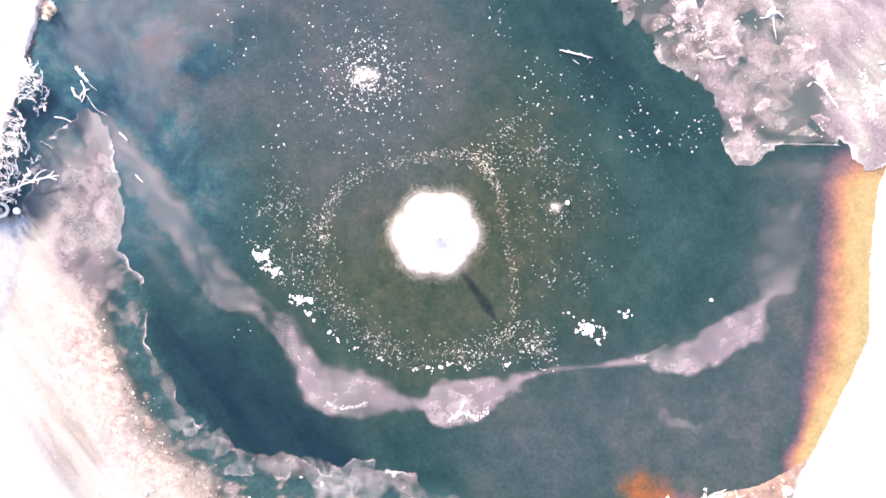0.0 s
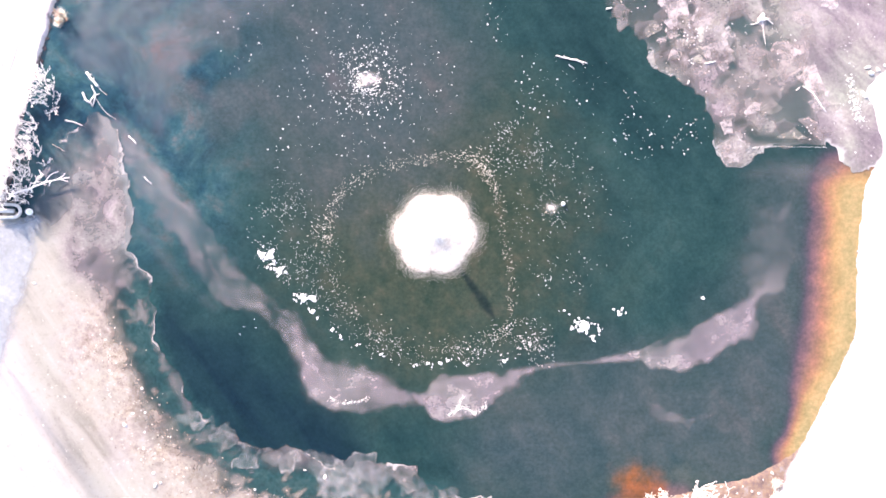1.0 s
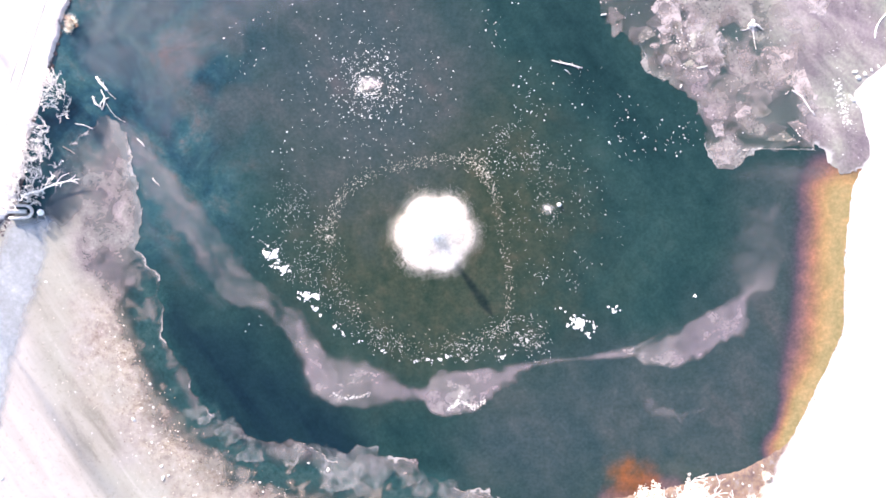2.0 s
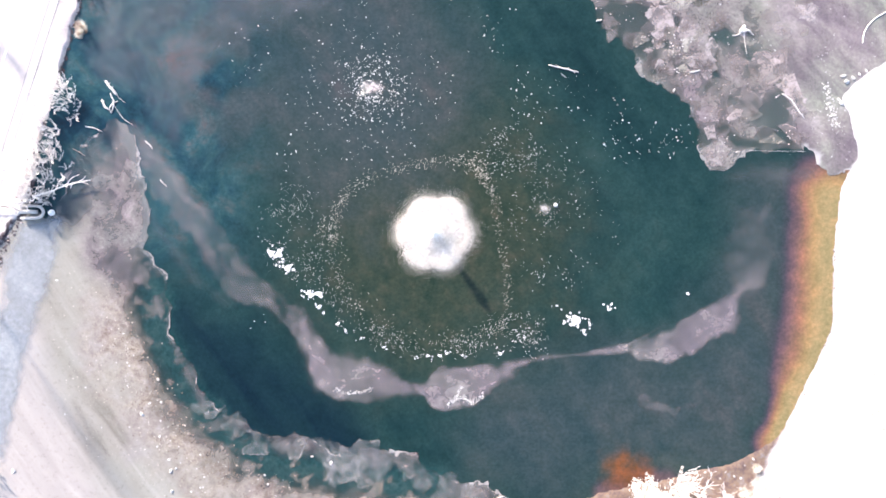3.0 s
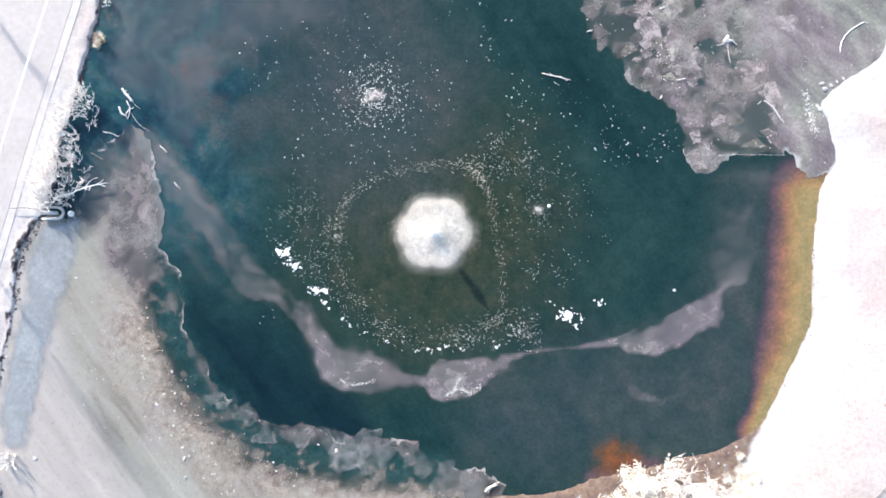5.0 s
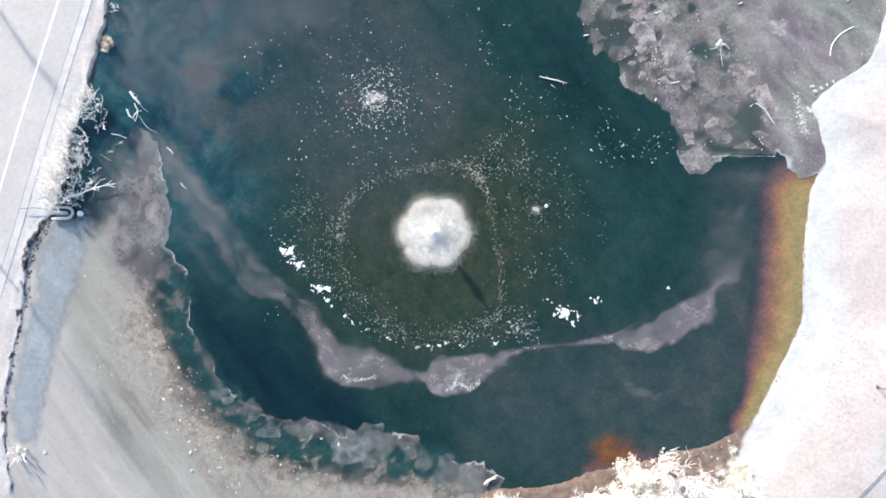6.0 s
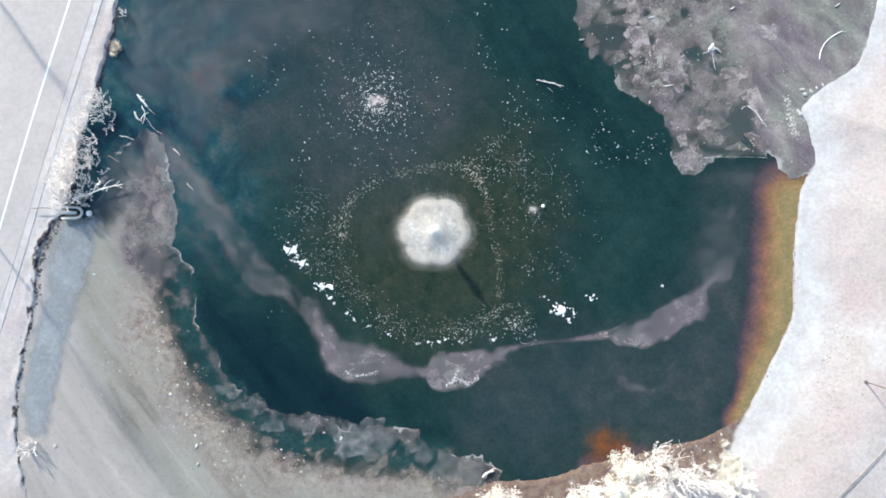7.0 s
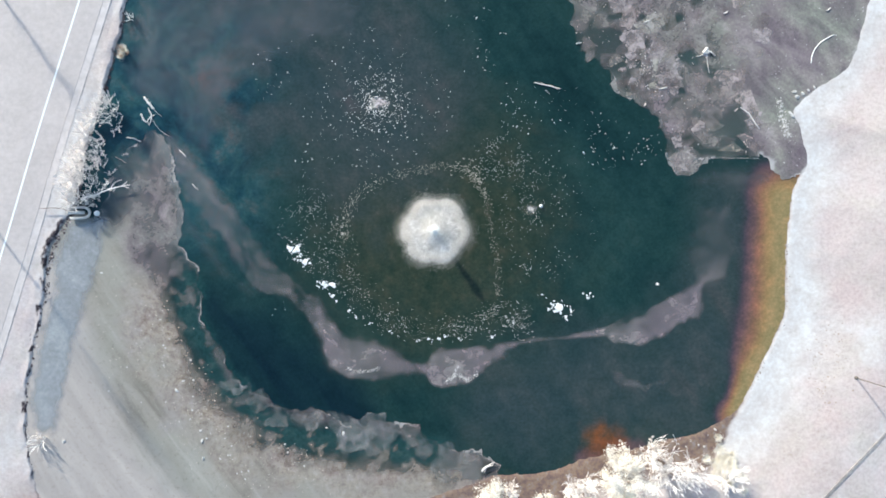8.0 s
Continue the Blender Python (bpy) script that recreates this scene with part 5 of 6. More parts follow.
# ---- driftwood ----
def driftwood(name, line, radii, label, category, material, forks=(), z=0.05, knobs=2, seed=1):
    """A floating log or branch; each fork is a line and its radius."""
    rng = random.Random(seed)
    x0, y0 = line[0]
    base = thing(name, (x0, y0, 0), label, category)
    pts = [(x - x0 + rng.gauss(0, 0.02), y - y0 + rng.gauss(0, 0.02), z) for x, y in smooth_line(line, 4)]
    r = [0.75 * q for q in np.interp(np.linspace(0, 1, len(pts)), np.linspace(0, 1, len(radii)), radii)]
    verts, faces = [], []
    tube(verts, faces, pts, [q * rng.uniform(0.88, 1.12) for q in r], 7)
    mesh_object("stem", verts, faces, material, base, True)
    for _ in range(knobs):
        i = rng.randrange(1, len(pts) - 1)
        verts, faces = [], []
        a = rng.uniform(0, 6.28)
        p = Vector(pts[i])
        tube(verts, faces, [p, p + Vector((math.cos(a), math.sin(a), 0.3)) * r[i] * 2.6], [r[i] * 0.5, r[i] * 0.3], 5)
        mesh_object("stub", verts, faces, material, base)
    for fork, fr in forks:
        verts, faces = [], []
        tube(verts, faces, [(x - x0, y - y0, z) for x, y in smooth_line(fork, 3)], list(np.linspace(fr, fr * 0.4, 3 * (len(fork) - 1) + 1)), 5)
        mesh_object("branch", verts, faces, material, base)
    return base


driftwood("floating_log", [(-28.98, 14.39), (-28.54, 13.84), (-27.99, 13.23)], [0.13, 0.16, 0.12], "thick bleached log floating near the bank", "log", DRIFTWOOD, [([(-28.26, 13.5), (-27.71, 12.84), (-27.27, 12.51)], 0.03)], seed=2)
driftwood("floating_log", [(-28.54, 13.28), (-28.26, 12.51), (-28.43, 11.62)], [0.06, 0.08, 0.05], "bleached forked branch floating near the bank", "log", DRIFTWOOD, [([(-28.26, 12.51), (-27.88, 12.62)], 0.06), ([(-28.26, 12.51), (-28.6, 12.07), (-28.49, 11.62)], 0.06), ([(-28.15, 12.18), (-27.38, 11.07), (-26.5, 10.57)], 0.022)], seed=3)
driftwood("floating_log", [(-29.26, 12.73), (-29.04, 12.18), (-28.71, 11.9)], [0.09, 0.12, 0.08], "short bleached log floating near the bank", "log", DRIFTWOOD, seed=4)
driftwood("stick", [(-30.65, 10.47), (-29.93, 10.3), (-29.27, 10.02)], [0.07, 0.06, 0.03], "pale stick floating on dark water", "stick", DRIFTWOOD, seed=5)
driftwood("stick", [(-31.76, 8.53), (-31.26, 8.25), (-30.71, 7.92)], [0.04, 0.05, 0.03], "thin stick half sunk by the bank", "stick", WET_WOOD, seed=6)
driftwood("stick", [(-25.5, 9.18), (-25.17, 8.85), (-24.9, 8.57)], [0.05, 0.06, 0.04], "pale stick at the ice edge", "stick", DRIFTWOOD, seed=7)
driftwood("stick", [(-24.24, 5.8), (-23.96, 5.53), (-23.69, 5.25)], [0.06, 0.05, 0.03], "pale stick at the ice edge", "stick", DRIFTWOOD, seed=8)
driftwood("floating_branch", [(9.26, 15.69), (10.03, 15.52), (10.86, 15.35), (11.8, 15.07)], [0.05, 0.08, 0.08, 0.06], "long thin branch floating on open water", "branch", DRIFTWOOD, [([(10.14, 15.52), (9.86, 15.74)], 0.04), ([(11.36, 15.18), (11.52, 14.96)], 0.04), ([(10.31, 14.96), (10.8, 14.58)], 0.03)], seed=9)
driftwood("frozen_branch", [(29.39, 13.21), (30.05, 12.76), (30.6, 12.04), (31.21, 11.1)], [0.06, 0.07, 0.07, 0.05], "pale branch frozen into grey ice", "branch", DRIFTWOOD, [([(28.83, 12.87), (29.16, 13.15)], 0.04)], seed=10)
driftwood("hose", [(36.31, 17.56), (36.48, 18.5), (36.92, 19.27), (37.7, 19.88), (38.58, 20.32)], [0.06, 0.06, 0.06, 0.06, 0.05], "curved pale hose lying on shore ice", "hose", WHITE_PAINT, knobs=0, seed=11)
driftwood("tree_stump", [(25.75, 18.52), (26.02, 18.8), (26.14, 19.02)], [0.22, 0.26, 0.2], "bleached stump with arms frozen in the ice", "stump", DRIFTWOOD, [([(26.14, 18.8), (26.52, 18.63), (26.96, 18.24)], 0.07), ([(25.86, 18.47), (25.42, 18.25), (25.08, 18.25)], 0.06), ([(26.08, 18.47), (26.19, 17.42), (26.35, 16.59)], 0.035)], seed=12)
driftwood("driftwood", [(3.97, -22.31), (4.41, -21.87), (5.08, -21.65)], [0.09, 0.15, 0.06], "bleached driftwood piece lying on the muddy shore", "driftwood", DRIFTWOOD, [([(4.52, -21.87), (4.86, -21.54), (5.3, -21.43)], 0.06), ([(4.41, -21.98), (4.25, -22.42)], 0.06)], 0.2, seed=13)
for k, (x, y, dx, dy) in enumerate([(19.89, 21.58, 0.6, 0.15), (27.75, 22.39, 0.4, 0.25), (21.37, 15.05, 0.9, 0.2), (19.98, 13.39, 0.12, 0.3), (13.36, 19.49, 0.5, 0.1), (37.82, 22.65, 0.4, 0.3)]):
    driftwood("stick", [(x, y), (x + dx * 0.5, y + dy * 0.4), (x + dx, y + dy)], [0.05, 0.07, 0.04], "short pale stick lying on grey ice", "stick", DRIFTWOOD, z=0.08, seed=20 + k)


# ---- stones ----
def stone(place, size, label, seed, material=None, z=None, group="stones by the pond"):
    rng = random.Random(seed)
    bm = bmesh.new()
    bmesh.ops.create_icosphere(bm, subdivisions=2, radius=0.7)
    ax, ay, az2 = rng.uniform(0.8, 1.4), rng.uniform(0.6, 1.0), rng.uniform(0.22, 0.36)
    for v in bm.verts:
        k = 1 + 0.7 * noise.noise(v.co * 1.6 + Vector((seed * 3.1, 0, 0))) + 0.25 * noise.noise(v.co * 4.0 + Vector((0, seed * 1.7, 0)))
        v.co = Vector((v.co.x * ax, v.co.y * ay, v.co.z * az2)) * k * size
    data = bpy.data.meshes.new("stone")
    bm.to_mesh(data)
    bm.free()
    data.materials.append(material or PALE_STONE)
    ob = new("stone", data)
    if z is None:
        z = max(0.03, float(land_height(np.array([place[0]]), np.array([place[1]]))[0][0]))
    ob.matrix_world = pose(*place, z + 0.2 * size, 0, 0, rng.uniform(0, 360))
    return tagged(ob, label, "stone", group)


for k, (x, y, s) in enumerate([(-36.91, -19.23, 0.26), (-23.52, -18.27, 0.18), (-23.36, -19.26, 0.24), (-22.91, -19.04, 0.16), (-23.25, -20.98, 0.22), (-24.44, -11.35, 0.17), (-25.83, -14.33, 0.22), (-26.93, -10.18, 0.14), (-18.82, -22.2, 0.16), (-19.49, -22.31, 0.13), (-19.16, -23.03, 0.12), (-21.59, -21.04, 0.14), (-33.17, -2.81, 0.14), (-9.52, -18.57, 0.2), (-11.18, -18.02, 0.12), (-19.93, -22.48, 0.1), (-27.42, -7.41, 0.1), (-29.32, -15.49, 0.09), (-30.7, -12.05, 0.1), (-32.47, -14.37, 0.1), (-26.54, -9.3, 0.1)]):
    stone((x, y), s, "pale stone lying on grey shore ice", 40 + k)
for k, (x, y, s) in enumerate([(34.92, 14.24, 0.32), (34.47, 12.42, 0.3), (35.47, 14.57, 0.25), (34.25, 12.7, 0.2), (34.64, 14.74, 0.22), (36.03, 14.9, 0.2), (36.64, 15.18, 0.18), (20.74, -18.97, 0.2), (23.23, -19.64, 0.12), (25.16, -19.76, 0.16), (24.44, -19.37, 0.1), (25.72, -19.92, 0.18), (26.11, -18.82, 0.1), (26.83, -18.27, 0.14), (23.95, -19.92, 0.12), (22.67, -19.42, 0.1)]):
    stone((x, y), s, "pale stone at the edge of the pond", 80 + k)


def debris():
    """Brown weed and grit frozen along the outer part of the ice shelf."""
    rng = random.Random(19)
    band = within([(-28.31, -6.25), (-24.88, -8.75), (-22.67, -11.52), (-21.02, -14.29), (-18.81, -15.95), (-16.6, -18.17), (-13.29, -20.39), (-16.61, -22.04), (-21.04, -20.93), (-24.35, -18.15), (-26.55, -14.28), (-27.93, -10.4)], 2200, rng, 0.9, 71)
    away = line_distance(CLEAR_BAND, np.array([q[0] for q in band]), np.array([q[1] for q in band]))
    band = [q for q, far in zip(band, away) if far > 1.9 or rng.random() < 0.12]
    tagged(crumbs("shore_grit", band, small(len(band), rng, 0.02, 0.09), "brown weed and grit frozen into the ice", GRIT, 0.03, 12, 0.12), category="grit")
    pale = within([(-33.72, -2.09), (-29.85, -2.65), (-24.88, -8.19), (-21.02, -14.84), (-12.18, -20.39), (-4.44, -23.18), (-15.51, -24.81), (-24.91, -23.13), (-30.98, -15.93), (-33.74, -9.28)], 480, rng, 1.4, 73)
    flakes = within([(-27, -8.5), (-23.2, -12.5), (-19.5, -17.5), (-12, -20.6), (-13, -22.6), (-20, -22.4), (-25, -17.5), (-28, -12)], 80, rng, 1.2, 77)
    tagged(crumbs("ice_flakes", flakes, small(len(flakes), rng, 0.03, 0.12), "white ice flakes lying on the gritty shelf", GREY_ICE, 0.035, 17, 0.25), category="ice")
    edge = along([(33.73, 0.52), (33.89, -3.88), (33.49, -7.19), (32.61, -9.39), (31.39, -12.03), (30.28, -14.33)], 120, 0.2, rng)
    tuft = within([(36.06, -9.32), (38.79, -7.14), (39.87, -11.51), (39.32, -15.88), (36.59, -16.97), (35.5, -13.69)], 160, rng, 1.5, 75)
    for spots, label in ((edge, "dark weed strands along the waterline"), (tuft, "small dead weed tufts on pale ground")):
        verts, faces = [], []
        for x, y in spots:
            lump(verts, faces, (x, y, ground_at(x, y) - 0.01), 0.03 + 0.06 * rng.random() ** 2, rng, 0.5)
        tagged(mesh_object("weed_tufts", verts, faces, GRIT if spots is edge else BARK), label, "weed", kind="stuff")
    tagged(crumbs("shore_grit", pale, small(len(pale), rng, 0.02, 0.075), "pale grit scattered over dirty ice", TAN_CRUMB, 0.035, 13, 0.3), category="grit")


def bank_clods():
    """Broken soil and grass sods along the undercut bank."""
    rng = random.Random(83)
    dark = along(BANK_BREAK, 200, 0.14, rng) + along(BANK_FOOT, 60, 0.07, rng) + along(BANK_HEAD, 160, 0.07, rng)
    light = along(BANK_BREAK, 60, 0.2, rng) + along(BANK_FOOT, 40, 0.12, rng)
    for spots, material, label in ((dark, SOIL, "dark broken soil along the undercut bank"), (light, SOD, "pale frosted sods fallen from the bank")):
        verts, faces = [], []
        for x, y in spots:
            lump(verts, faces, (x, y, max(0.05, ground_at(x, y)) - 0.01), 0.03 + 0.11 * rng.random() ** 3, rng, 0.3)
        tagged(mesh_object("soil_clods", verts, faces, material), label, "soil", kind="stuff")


BANK_HEAD = [(-30.79, 22.81), (-31.35, 20.04), (-32.01, 17.83), (-32.68, 15.34), (-33.3, 13.6)]
BANK_BREAK = [(-35.9, 3.0), (-36.9, 1.7), (-37.6, 0.2), (-38.2, -1.6), (-38.5, -3.4), (-38.6, -5.2)]
BANK_FOOT = [(-38.7, -5.6), (-39.15, -7.05), (-39.71, -9.82), (-40.05, -12.03), (-40.5, -14.24), (-40.56, -17.56), (-40.4, -19.78), (-39.85, -22.55)]
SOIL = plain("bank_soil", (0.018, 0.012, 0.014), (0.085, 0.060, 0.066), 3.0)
SOD = plain("frosted_sod", (0.24, 0.20, 0.20), (0.48, 0.44, 0.43), 3.0)
bank_clods()
GRIT = plain("grit", (0.09, 0.07, 0.05), (0.26, 0.21, 0.16), 2.0)
debris()


# ---- shrubs and trees ----
def branch_out(out, rng, p, way, length, radius, depth, spread, kids, curl=0.14):
    n = 4
    line, radii = [p.copy()], [radius]
    for i in range(n):
        way = (way + Vector((rng.gauss(0, curl), rng.gauss(0, curl), rng.gauss(0, curl * 0.6) + 0.05))).normalized()
        p = p + way * (length / n)
        line.append(p.copy())
        radii.append(radius * (1 - 0.55 * (i + 1) / n))
    out.append((line, radii))
    if depth:
        for k in range(kids):
            at = rng.randrange(1, n + 1)
            turn = Vector((rng.gauss(0, 1), rng.gauss(0, 1), rng.gauss(0.2, 0.7))).normalized()
            branch_out(out, rng, line[at], (way + turn * spread).normalized(), length * rng.uniform(0.5, 0.78), radii[at] * 0.7, depth - 1, spread, kids, curl)


def bare_shrub(place, reach, height, seed, label, stems=9, material=None, depth=3, kids=3, thick=0.04, name="shrub", lean=(0, 0), group="bare shrubs on the bank"):
    rng = random.Random(seed)
    x, y = place
    base = thing(name, (x, y, ground_at(x, y) - 0.05), label, "shrub", group)
    for s in range(stems):
        out = []
        a = 2 * math.pi * (s + rng.uniform(-0.3, 0.3)) / stems
        way = Vector((math.cos(a) * reach * 0.8 + lean[0], math.sin(a) * reach * 0.8 + lean[1], height * rng.uniform(0.6, 1.1)))
        branch_out(out, rng, Vector((0.1 * math.cos(a), 0.1 * math.sin(a), 0)), way.normalized(), way.length * 0.66, thick, depth, 0.5, kids, 0.11)
        verts, faces = [], []
        for line, radii in out:
            tube(verts, faces, line, [max(r, 0.016) for r in radii], 4 if radii[0] > 0.03 else 3, False)
            if line is out[0][0]:
                stem = mesh_object("stem", verts, faces, material or BARE_TWIG, base)
                verts, faces = [], []
        tagged(mesh_object("branch_spray", verts, faces, material or BARE_TWIG, stem), kind="stuff")
    return base


SHRUBS = [(-32, 12.94, 1.6, 1.9), (-31.6, 11.69, 1.1, 1.6), (-33.08, 9.9, 1.2, 1.5), (-33.3, 8.63, 0.9, 1.2), (-33.2, 6.85, 1.8, 1.1), (-33.9, 5.5, 1.7, 0.8), (-35.09, 4.7, 1.5, 0.9), (-35.95, 6.15, 1.4, 0.8), (-35.52, 7.66, 1.2, 0.8), (-33.91, 4.32, 0.9, 0.9), (-34.71, 6.58, 1.2, 1.0), (-34.43, 10.89, 1, 0.8), (-33.46, 12.24, 1.2, 1.1), (-35.63, 4.32, 1.3, 0.8), (-34.7, 9.01, 1.1, 0.8), (-33.9, 7.93, 1.1, 1.0), (-32.48, 13.69, 1, 1.1)]
for k, (x, y, reach, height) in enumerate(SHRUBS):
    bare_shrub((x - 0.4, y), reach, height, 300 + k, "bare pale-twigged shrub leaning over the water" if k < 6 else "bare pale-twigged shrub on the pond bank", 9 if k < 6 else 12, kids=2 if k < 6 else 3, thick=0.055 if k < 6 else 0.035, lean=(0.6 if k < 6 else 0.3, 0.1))
bare_shrub((-39.15, -19.23), 1.0, 1.5, 331, "small bare pale shrub on the low bank", 9, depth=2)
bare_shrub((-30.89, 18.76), 0.6, 1.0, 332, "small rusty shrub at the water's edge", 7, RUST_TWIG, 2)
bare_shrub((-30.23, 22.14), 0.5, 0.9, 333, "small bare shrub at the water's edge", 6, depth=2)
driftwood("leaning_branch", [(-34.95, 4.35), (-33.32, 4.89), (-31.69, 5.48), (-30.06, 5.75)], [0.12, 0.09, 0.07, 0.03], "long pale branch leaning out over the water", "branch", BARE_TWIG, [([(-32.07, 5.37), (-31.63, 5.97), (-30.98, 6.24)], 0.04), ([(-31.63, 5.48), (-31.74, 5.05)], 0.05), ([(-31.14, 5.59), (-30.66, 5.86), (-30.44, 6.13)], 0.04), ([(-30.87, 5.64), (-30.22, 5.42)], 0.04)], 0.45, seed=15)
driftwood("fallen_branch", [(-36.71, 4.54), (-36.06, 4.1), (-35.25, 3.89), (-34.45, 3.72)], [0.05, 0.05, 0.04, 0.03], "dark bare branch lying on the bank", "branch", DARK_TWIG, z=0.5, seed=16)
driftwood("fallen_branch", [(-38.93, 3.47), (-37.74, 3.52), (-36.88, 3.47), (-36.23, 3.25)], [0.03, 0.05, 0.04, 0.03], "dark bare branch lying on the bank", "branch", DARK_TWIG, z=0.5, seed=17)


def leafy_tree(place, height, reach, seed, label, leaves=5200, name="tree"):
    """A small tree that keeps its dry leaves: trunk, limbs and a ragged crown."""
    rng = random.Random(seed)
    x, y = place
    base = thing(name, (x, y, ground_at(x, y) - 0.05), label, "tree", "trees by the shore")
    verts, faces = [], []
    tube(verts, faces, [(0, 0, 0), (0.05, 0.03, height * 0.25), (0.0, 0.08, height * 0.55), (0.05, 0.0, height * 0.85)], [0.17, 0.13, 0.09, 0.03], 9)
    mesh_object("trunk", verts, faces, BARK, base, True)
    out, tips = [], []
    for k in range(16):
        a, h = k * 2.4 + rng.uniform(-0.3, 0.3), rng.uniform(0.3, 0.85)
        r = reach * (1.15 - 0.6 * abs(h - 0.45))
        branch_out(out, rng, Vector((0, 0, height * h)), Vector((math.cos(a), math.sin(a), 0.5)).normalized(), r * 0.75, 0.05, 2, 0.8, 3, 0.2)
    for k in range(16):
        verts, faces = [], []
        for line, radii in out[k * 13:(k + 1) * 13]:
            tube(verts, faces, line, [max(q, 0.012) for q in radii], 4, False)
            tips.extend(line[2:])
        mesh_object("limb", verts, faces, BARK, base)
    verts, faces = [], []
    clumps = rng.sample(tips, min(len(tips), 300))
    for k in range(leaves):
        c = rng.choice(clumps)
        p = c + Vector((rng.gauss(0, 0.2), rng.gauss(0, 0.2), rng.gauss(0, 0.15)))
        u = Vector((rng.gauss(0, 1), rng.gauss(0, 1), rng.gauss(0, 0.6))).normalized()
        v = u.cross(Vector((rng.gauss(0, 0.5), rng.gauss(0, 0.5), 1))).normalized()
        s = rng.uniform(0.05, 0.10)
        f = len(verts)
        verts.extend([p - u * s, p + v * s * 0.5, p + u * s, p - v * s * 0.5])
        faces.append((f, f + 1, f + 2, f + 3))
    mesh_object("crown", verts, faces, GOLD_LEAF, base)["label"] = "dry pale golden leaves"
    return base


leafy_tree((16.74, -21.71), 5.4, 2.2, 401, "small tree with dry pale golden leaves on the shore", 12000)
leafy_tree((16.69, -23.88), 4.0, 1.8, 402, "small tree with dry pale golden leaves on the shore", 4200)
leafy_tree((4.96, -23.62), 3.2, 1.1, 403, "low tree with dry pale leaves by the shore", 2600)
leafy_tree((9.7, -24.55), 3.0, 0.9, 404, "low tree with dry pale leaves by the shore", 1800)
for k, (x, y, reach, height) in enumerate([(21.58, -22.04, 2, 3.4), (23.85, -22.47, 1.4, 2.6), (20.24, -20.63, 1.2, 2.6), (13.75, -23.64, 1.6, 2.8), (12.67, -24.29, 1.2, 1.8), (27.52, -23.24, 1.2, 1.4), (6.73, -24.49, 0.9, 1.5)]):
    bare_shrub((x, y), reach, height, 420 + k, "bare bleached shrub fanning up beside the pond", 16, depth=3, kids=3, thick=0.028, lean=(0.0, 0.75), group="bare shrubs by the shore")


def straw_clump(place, reach, height, seed, n=260):
    rng = random.Random(seed)
    x, y = place
    verts, faces = [], []
    for k in range(n):
        a, r = rng.uniform(0, 6.28), reach * rng.random() ** 0.7
        bx, by = 0.4 * r * math.cos(a), 0.4 * r * math.sin(a)
        h = height * rng.uniform(0.5, 1.0)
        tip = Vector((bx + r * 0.8 * math.cos(a) + rng.gauss(0, 0.1), by + r * 0.8 * math.sin(a) + rng.gauss(0, 0.1), h))
        mid = Vector((bx * 1.4, by * 1.4, h * 0.6))
        side = Vector((-math.sin(a), math.cos(a), 0)) * 0.02
        f = len(verts)
        verts.extend([Vector((bx, by, 0)) - side, Vector((bx, by, 0)) + side, mid - side, mid + side, tip])
        faces.extend([(f, f + 1, f + 3, f + 2), (f + 2, f + 3, f + 4)])
    ob = mesh_object("grass_clump", verts, faces, STRAW)
    ob.location = (x, y, ground_at(x, y) - 0.02)
    return tagged(ob, "tall clump of straw-coloured dry grass", "grass", "dry grass clumps")


straw_rng = random.Random(61)
for k in range(34):
    straw_clump((straw_rng.gauss(27.6, 0.8), straw_rng.gauss(-21.4, 0.9)), straw_rng.uniform(0.35, 0.75), straw_rng.uniform(0.3, 0.55), 500 + k, 160)
for k, (x, y, reach, height) in enumerate([(-30.94, 19.01, 0.5, 0.8), (-31.16, 18.41, 0.4, 0.6)]):
    straw_clump((x, y), reach, height, 540 + k)


def tall_bare_tree(place, height, seed, label):
    rng = random.Random(seed)
    x, y = place
    base = thing("tree", (x, y, ground_at(x, y) - 0.1), label, "tree", "tall bare trees by the road")
    verts, faces = [], []
    tube(verts, faces, [(0, 0, 0), (0.1, 0.05, height * 0.3), (0.05, 0.2, height * 0.65), (0.15, 0.1, height)], [0.13, 0.09, 0.055, 0.02], 10)
    mesh_object("trunk", verts, faces, BARK, base, True)
    out = []
    for k in range(18):
        a, h = k * 2.4, 0.35 + 0.6 * k / 18
        branch_out(out, rng, Vector((0.08, 0.12, height * h)), Vector((math.cos(a) * 0.6, math.sin(a) * 0.6, 1)).normalized(), height * 0.16, 0.035, 2, 0.6, 2, 0.15)
    for k in range(18):
        verts, faces = [], []
        for line, radii in out[k * 7:(k + 1) * 7]:
            tube(verts, faces, line, [max(q, 0.015) for q in radii], 4, False)
        mesh_object("limb", verts, faces, BARK, base)


tall_bare_tree((-47.42, 7.13), 13.5, 601, "tall bare tree standing beside the road")
tall_bare_tree((-46.38, 29.21), 7.0, 602, "slender bare tree standing beside the road")


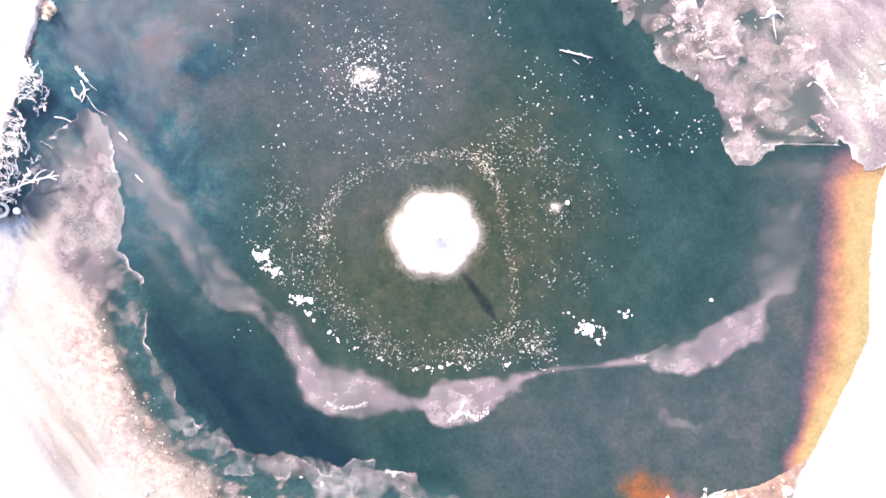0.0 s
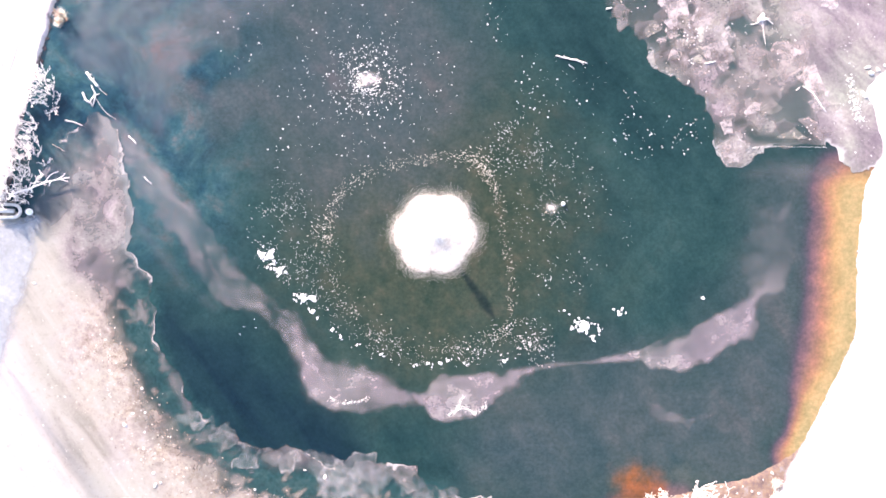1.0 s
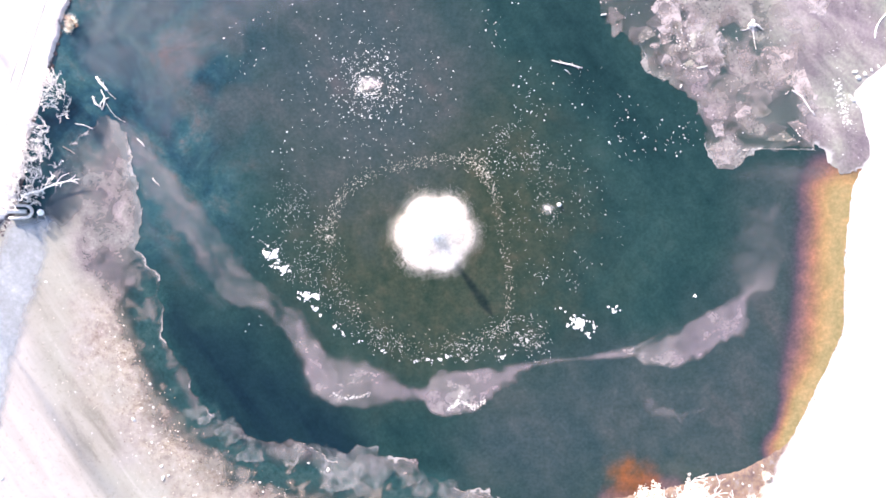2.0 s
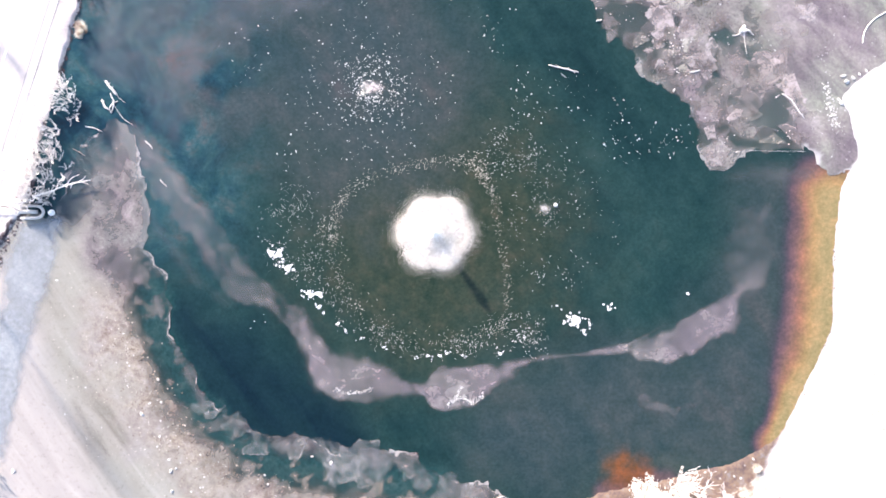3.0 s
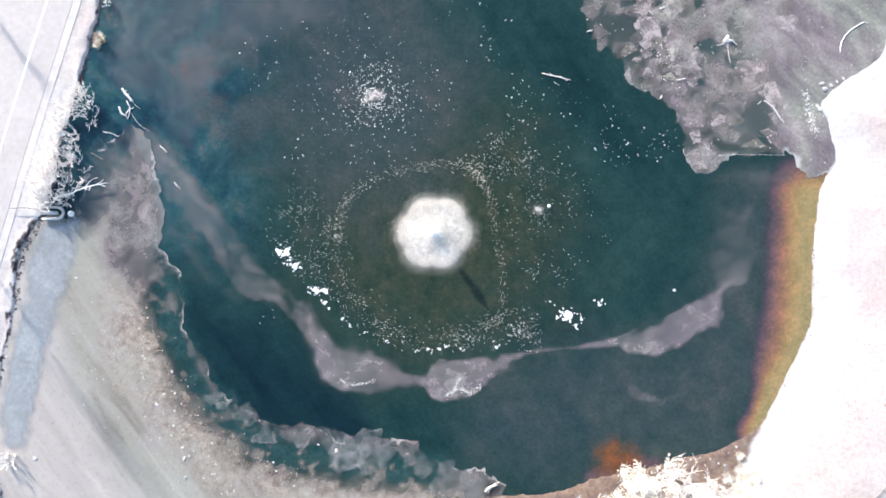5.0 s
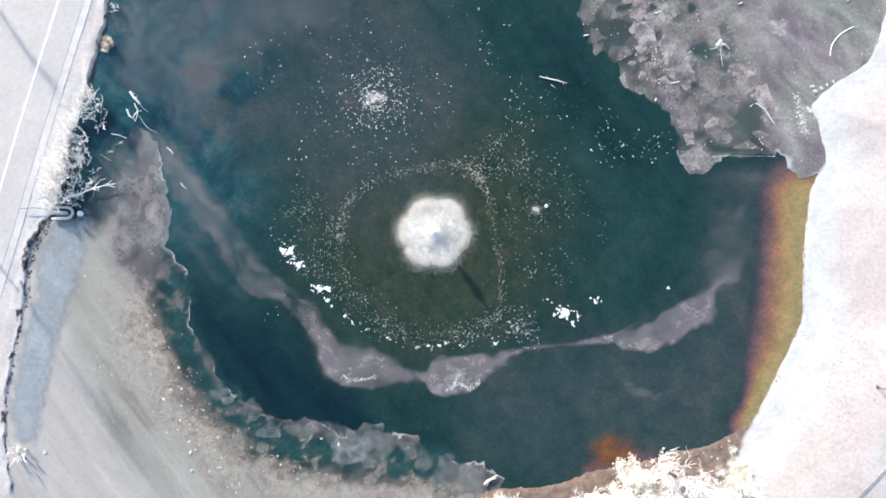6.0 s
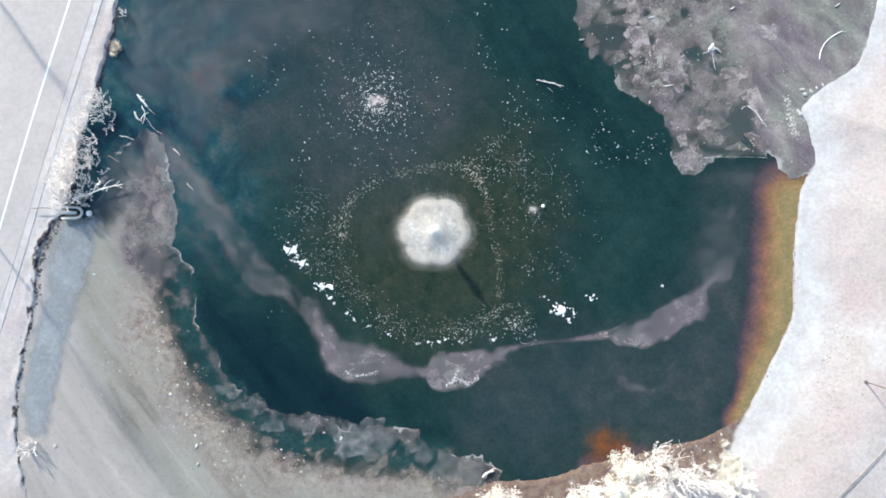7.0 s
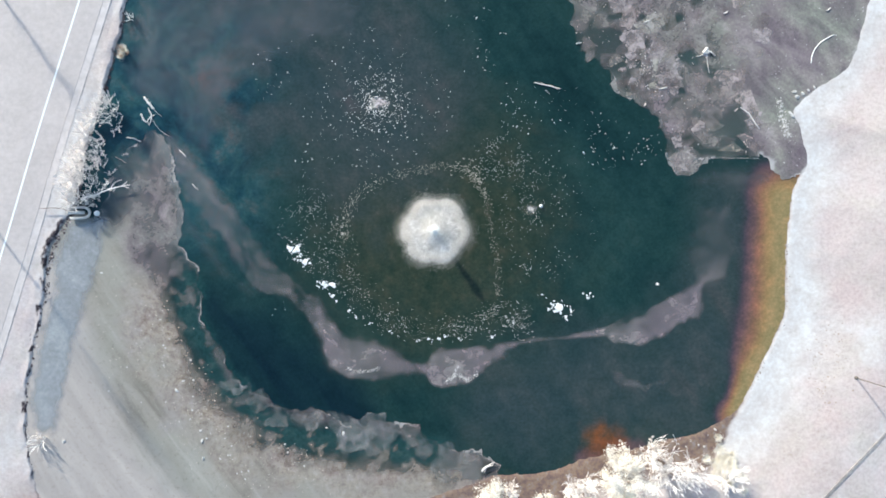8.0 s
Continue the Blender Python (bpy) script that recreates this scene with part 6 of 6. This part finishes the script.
# ---- road, pole and footpath ----
def strip(name, line, left, right, lift, material, label, category="", rise=0.0):
    """A band along a line, from left to right metres of it, lying on the ground."""
    pts = smooth_line(line, 24)
    n = 6
    verts, faces = [], []
    for i, p in enumerate(pts):
        a, b = Vector(pts[max(i - 1, 0)]), Vector(pts[min(i + 1, len(pts) - 1)])
        way = (b - a).normalized()
        side = Vector((way.y, -way.x))
        for k in range(n + 1):
            q = Vector(p) + side * (left + (right - left) * k / n)
            verts.append((q.x, q.y))
    xs, ys = np.array([v[0] for v in verts]), np.array([v[1] for v in verts])
    verts = list(zip(xs.tolist(), ys.tolist(), (land_height(xs, ys, False)[0] + lift).tolist()))
    m = n + 1
    for i in range(len(pts) - 1):
        for k in range(n):
            a = i * m + k
            faces.append((a, a + 1, a + m + 1, a + m))
    top = len(verts)
    for i in range(len(pts)):
        for k in (0, n):
            x, y, z = verts[i * m + k]
            verts.append((x, y, z - 0.2))
    for i in range(len(pts) - 1):
        faces.append((i * m, (i + 1) * m, top + 2 * i + 2, top + 2 * i))
        faces.append((i * m + n, top + 2 * i + 1, top + 2 * i + 3, (i + 1) * m + n))
    ob = mesh_object(name, verts, faces, material)
    return tagged(ob, label, category or name, kind="structure")


ROAD_LINE = [(-33.04, 30.55), (-35.23, 23.49), (-37.53, 16.32), (-39.78, 9.1), (-42.13, 1.22), (-44.81, -7.47), (-48.37, -19.42), (-51.11, -28.65)]
strip("road", ROAD_LINE, -2.2, 7.5, 0.040, ASPHALT, "pale sunbleached asphalt road along the pond")
strip("road_line", ROAD_LINE, -0.09, 0.09, 0.048, LINE_PAINT, "straight white painted edge line on asphalt")
strip("kerb", ROAD_LINE, -2.9, -2.204, 0.026, KERB, "low pale concrete edging of the road")
PATH_LINE = [(35.79, -25.81), (37.96, -23.37), (40.14, -21.1), (42.74, -18.39), (46.66, -14.17)]
strip("footpath", PATH_LINE, -0.15, 0.15, 0.04, GREY_PATH, "narrow grey footpath over pale ground")


def pole(place, height):
    x, y = place
    base = thing("utility_pole", (x, y, ground_at(x, y) - 0.1), "slim dark wooden pole standing on pale ground", "pole")
    verts, faces = [], []
    tube(verts, faces, [(0, 0, 0), (0, 0, height * 0.5), (0, 0, height)], [0.055, 0.045, 0.03], 10)
    mesh_object("shaft", verts, faces, DARK_METAL, base, True)
    bm = bmesh.new()
    bmesh.ops.create_cone(bm, cap_ends=True, segments=12, radius1=0.2, radius2=0.14, depth=0.16, matrix=Matrix.Translation((0, 0, 0.12)))
    part("footing", bm, DARK_METAL, base, "dark footing")


pole((40.05, -13.07), 6.5)
ice_plates()
